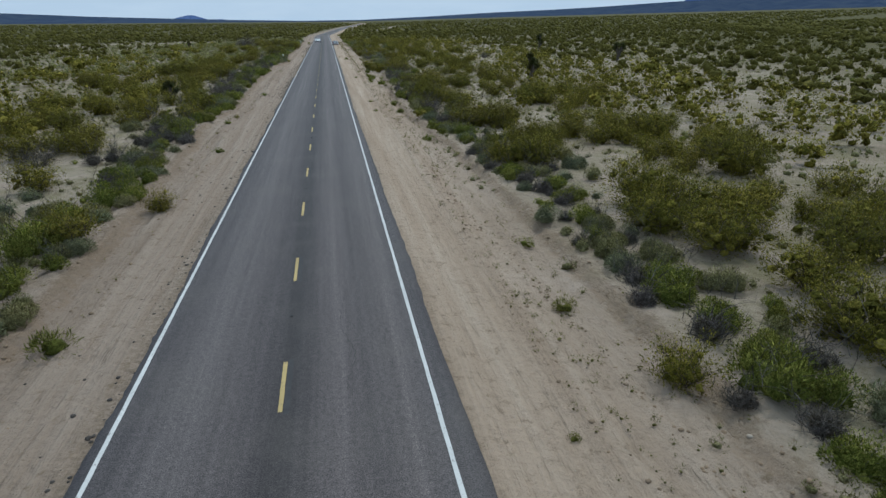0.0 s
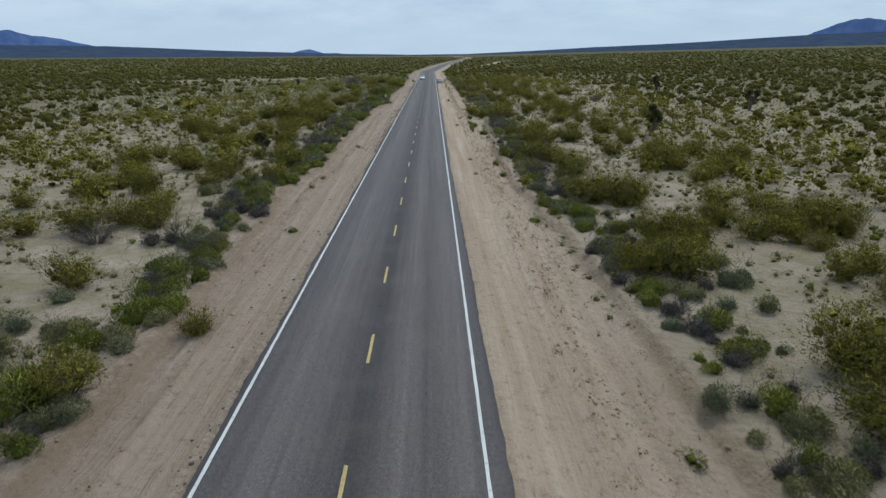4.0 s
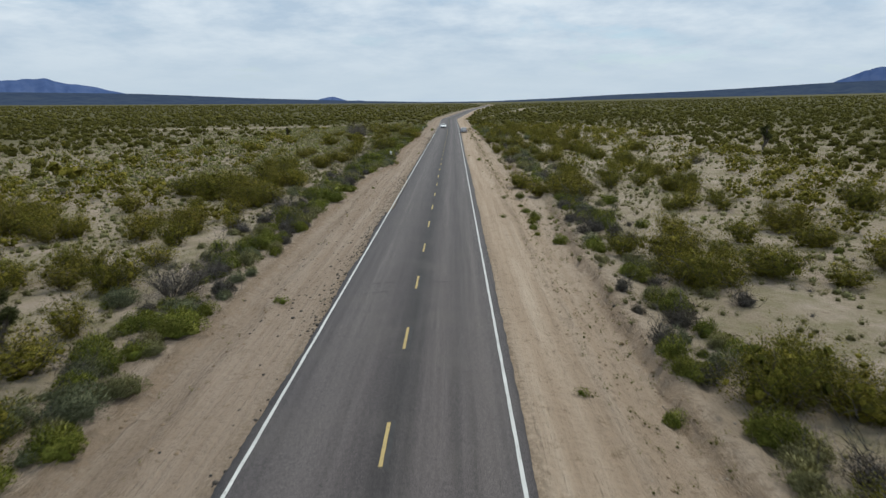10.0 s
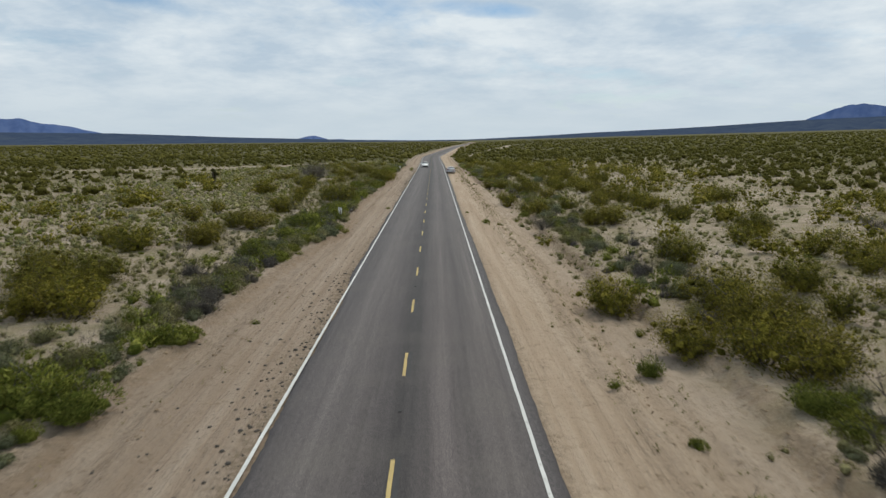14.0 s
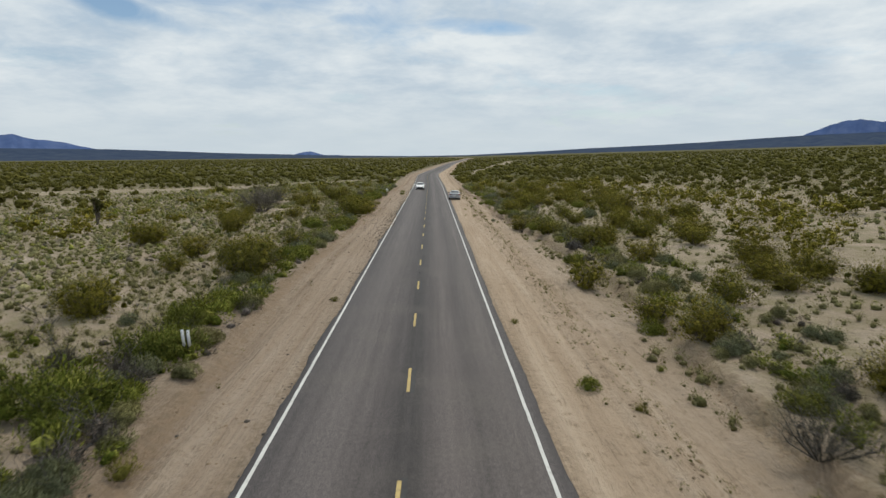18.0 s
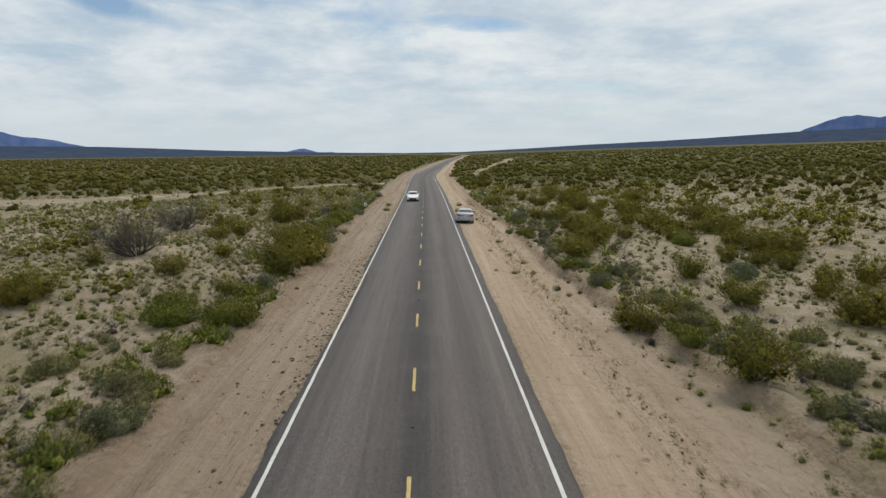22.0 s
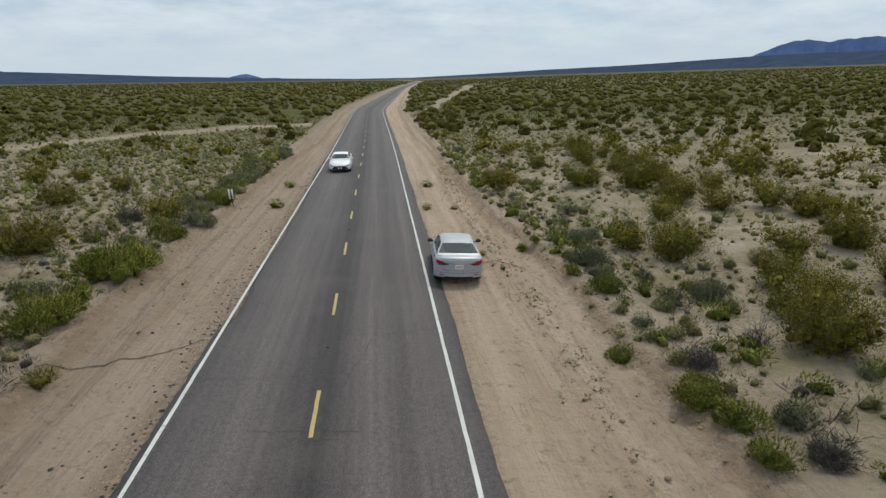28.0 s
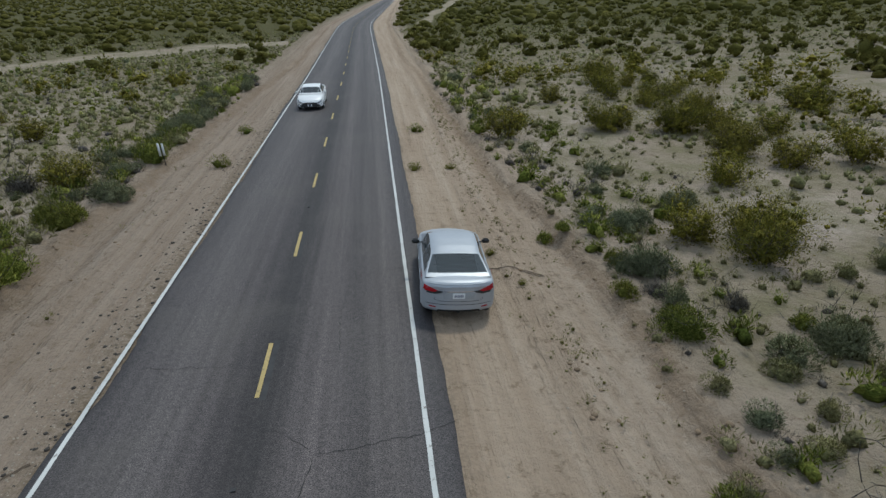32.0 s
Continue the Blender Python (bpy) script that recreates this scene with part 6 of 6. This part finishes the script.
# ---- small things along the road ----
def crack(points, width, seed):
    """A thin wandering crack in the asphalt, from points (u, y)."""
    r = np.random.RandomState(seed)
    pts = []
    for (a, b), (c, d) in zip(points, points[1:]):
        n = max(2, int(math.hypot(c - a, d - b) / 0.12))
        for k in range(n):
            f = k / n
            pts.append((a + (c - a) * f, b + (d - b) * f))
    pts.append(points[-1])
    p = np.array(pts)
    p[1:-1] += np.cumsum(r.normal(size=p[1:-1].shape) * 0.03, axis=0) * 0.6 + r.normal(size=p[1:-1].shape) * 0.022
    d = np.gradient(p, axis=0)
    d /= np.linalg.norm(d, axis=1)[:, None] + 1e-9
    side = np.stack([-d[:, 1], d[:, 0]], 1) * (0.75 * width * r.uniform(0.15, 1.3, len(p)))[:, None]
    a, b = p + side, p - side
    v = np.concatenate([np.column_stack([a, road_z(a[:, 0]) + 0.0045]), np.column_stack([b, road_z(b[:, 0]) + 0.0045])])
    n = len(p)
    i = np.arange(n - 1)
    part("crack", mesh_from("crack", v, np.stack([i, i + n, i + n + 1, i + 1], 1), CRACK), ROAD)


crack([(4.05, 210.9), (2.7, 210.65), (1.25, 210.4), (1.15, 209.7), (1.0, 209.0), (0.7, 208.2), (0.35, 206.6)], 0.014, 1)
crack([(1.25, 210.4), (0.85, 210.9), (0.35, 211.1), (0.05, 211.4)], 0.009, 2)
crack([(-3.4, 208.0), (-1.1, 207.9), (0.3, 208.1), (0.7, 208.2)], 0.011, 3)
crack([(-1.4, 205.25), (0.1, 205.1), (1.5, 204.8)], 0.010, 9)
crack([(1.65, 213.6), (1.6, 215.2), (1.75, 217.4)], 0.009, 10)
crack([(-2.9, 213.6), (-1.0, 213.4), (0.3, 214.2), (0.9, 213.6)], 0.010, 4)
crack([(1.2, 217.3), (2.4, 217.8), (3.4, 218.2)], 0.010, 5)
crack([(1.5, 0.6), (1.7, 2.3), (1.3, 4.2), (1.55, 6.5)], 0.010, 6)
crack([(-3.2, 8.0), (-1.8, 8.2), (-0.6, 8.1), (1.0, 8.6)], 0.009, 7)
crack([(-3.2, 4.2), (-1.9, 4.3), (-0.4, 4.4)], 0.009, 8)
for k in range(26):
    y0 = 14 + k * 7.6 + 3 * math.sin(k * 2.3)
    if 200 < y0 < 218:
        continue
    a = -3.3 + 2.5 * ((k * 0.37) % 1)
    crack([(a, y0), (a + 1.5, y0 + 0.25), (a + 3.0 + (k % 3), y0 + 0.1 + 0.3 * math.sin(k))], 0.008, 20 + k)
# skid marks left on the asphalt
for u0, y0, ln in ((-2.5, 65.0, 1.2), (-2.2, 66.6, 1.1), (-0.1, 68.4, 0.9), (0.8, 66.8, 0.9)):
    crack([(u0, y0), (u0 + ln * 0.5, y0 + 0.15), (u0 + ln, y0 + 0.32)], 0.06, int(y0 * 10))

# reflectors set between the dashes
for k in range(-1, 32):
    if k % 2 == 0:
        y0 = k * 7.315 + 4.75
        ob = bm_part("road_reflector", block(0.02, y0, float(road_z(0.0)) + 0.012, 0.10, 0.10, 0.022, 0.008), BLACKOUT, ROAD, "", False)


def rock_shape(seed):
    r = np.random.RandomState(seed)
    bm = bmesh.new()
    bmesh.ops.create_icosphere(bm, subdivisions=1, radius=0.5)
    for v in bm.verts:
        v.co *= float(r.uniform(0.65, 1.15))
        v.co.z = v.co.z * 0.55 + 0.12
    vv = np.array([v.co[:] for v in bm.verts])
    ff = np.array([[v.index for v in f.verts] for f in bm.faces])
    bm.free()
    return vv, ff


def sand_crack(points, width, seed):
    """A small washed-out gully in the sand, drawn as a thin dark brown ribbon."""
    r = np.random.RandomState(seed)
    p = np.array([(a + (c - a) * f, b + (d - b) * f) for (a, b), (c, d) in zip(points, points[1:]) for f in np.linspace(0, 1, 14)[:-1]])
    p += np.cumsum(r.normal(size=p.shape) * 0.02, axis=0)
    d = np.gradient(p, axis=0)
    d /= np.linalg.norm(d, axis=1)[:, None] + 1e-9
    n = np.stack([-d[:, 1], d[:, 0]], 1) * (width * r.uniform(0.5, 1.4, len(p)))[:, None]
    v = np.concatenate([np.column_stack([q, ground_z(q[:, 0], q[:, 1]) + 0.012]) for q in (p + n, p - n)])
    k = len(p)
    i = np.arange(k - 1)
    ob = new("gully", mesh_from("gully", v, np.stack([i, i + k, i + k + 1, i + 1], 1), GULLY))
    tagged(ob, "thin dark washed-out gully in the sand", "gully", kind="structure")


GULLY = plain("dark_sand", (0.095, 0.068, 0.045), 0.95, 0, 0.3, 3.0)
sand_crack([(-3.9, 210.8), (-5.0, 210.3), (-6.2, 209.9), (-7.7, 209.7), (-8.6, 209.4)], 0.045, 1)
sand_crack([(5.9, 218.0), (6.8, 217.8), (7.9, 217.3)], 0.035, 2)

rr = np.random.RandomState(12)
ROCKS = [rock_shape(k) for k in range(4)]
crumbs = []
for k in range(5200):
    y = rr.uniform(-8, 250)
    dense = 0.12 + 0.3 * max(0.0, float(waves(np.float64(y), 0.0, 77, 5))) + 0.75 * (60 < y < 112) + 0.75 * (168 < y < 240)
    if rr.uniform() > dense:
        continue
    u = -(3.55 + abs(rr.normal()) * (0.55 if rr.uniform() < 0.65 else 1.9))
    if u > -float(left_edge(np.float64(y))) + 0.05:
        u = -float(left_edge(np.float64(y))) - 0.08
    crumbs.append((u + float(road_x(y)), y, (0.05 + 0.21 * rr.beta(1.2, 4)) * (0.75 if y > 195 else 1.0)))
scatter("asphalt_crumbs", ROCKS, crumbs, 1.0, DARK_ROCK, "dark asphalt crumbs and stones along the road edge", "gravel", lift=-0.01, soft=False)
gravel = []
for k in range(5200):      # grey chippings spilled along the left edge near the parked car
    y = rr.uniform(194, 240)
    gravel.append((-(3.75 + abs(rr.normal()) * 0.75) + float(road_x(y)), y, 0.02 + 0.06 * rr.beta(1, 3)))
for k in range(3800):
    y = rr.uniform(-8, 245)
    side = rr.choice([-1, 1])
    u = side * ((4.2 if side > 0 else 4.0) + abs(rr.normal()) * 1.6)
    gravel.append((u + float(road_x(y)), y, 0.02 + 0.07 * rr.beta(1, 5)))
for k in range(1500):
    gravel.append((rr.uniform(6, 10) if k % 2 else rr.uniform(9, 40) * rr.choice([-1, 1]), rr.uniform(-5, 245), 0.03 + 0.13 * rr.beta(1, 5)))
scatter("shoulder_gravel", ROCKS, gravel, 1.0, PALE_ROCK, "pale pebbles and clods strewn on the sand", "gravel", lift=-0.01, soft=False)
clods = []
for k in range(4600):
    y = rr.uniform(-8, 245)
    side = 1 if k % 3 else -1
    if side > 0 and k % 2:
        u = 6.95 + 0.3 * float(waves(np.float64(y), 0.0, 78, 30)) + rr.normal() * 0.25
    else:
        u = side * (float(verge(np.float64(y), side)) - (2.0 if side < 0 and k % 2 else 0.35) + rr.normal() * 0.30)
    clods.append((u, y, 0.05 + 0.22 * rr.beta(1, 4)))
for k in range(900):      # a ragged rut down the slope of the right shoulder
    y = rr.uniform(-8, 44)
    clods.append((float(np.interp(y, [-8, 2, 14, 20, 30, 38, 44], [8.7, 8.3, 7.4, 7.0, 8.9, 7.6, 7.1])) + rr.normal() * 0.16, y, 0.04 + 0.18 * rr.beta(1, 4)))
scatter("earth_clods", ROCKS, clods, 1.0, EARTH, "brown crumbling earth clods along the graded banks", "clods", lift=-0.02, soft=False)
litter = []
for k in range(2600):
    y = rr.uniform(-6, 250)
    if k % 3 == 0:
        u = rr.choice([-1, 1]) * (6.0 + abs(rr.normal()) * 3.5)
    elif y > 95:
        u = 7.0 + 0.3 * float(waves(np.float64(y), 0.0, 78, 30)) + rr.normal() * (0.28 if k % 2 else 0.7)      # along the crest of the berm
    else:
        u = rr.uniform(6.3, 9.0)
    litter.append((u, y, 0.14 + 0.42 * rr.beta(1.2, 3)))
scatter("dry_weeds", [mound_shape(400 + k, 16, 0.30, 0.035, 0.5, 1, 1, 0.3) for k in range(3)], litter, 1.0, STRAW, "sparse dry weeds and sprouts on the shoulders", "weeds")


def marker_post(x, y, label):
    """A road marker: a thin steel post that carries two narrow white plates side by side."""
    z = float(ground_z(x, y))
    root = new("marker_post")
    root.location = (x, y, z)
    root.rotation_euler = (radians(2.5), radians(-3), radians(8))
    bm_part("post", block(0.02, 0, 0.45, 0.045, 0.03, 1.1, 0.005), TRIM, root, "dark steel post")
    for cx, cz, h in ((-0.105, 0.86, 0.66), (0.085, 0.84, 0.62)):
        plate = bm_part("plate", block(cx, -0.028, cz, 0.105, 0.014, h, 0.005), PLATE, root, "white upright marker plate")
        for dz in (-0.22, 0.22):
            bm_part("bolt", block(cx, -0.038, cz + dz, 0.02, 0.008, 0.02, 0.004), TRIM, plate)
    bm_part("crossbar", block(-0.01, -0.012, 0.86, 0.26, 0.012, 0.04, 0.003), TRIM, root)
    tagged(root, label, "road marker", "marker posts on the verge")


marker_post(-8.1, 135.2, "marker post with two narrow white plates among green shrubs")
marker_post(-7.75, 232.2, "marker post with two narrow white plates on the sandy verge")
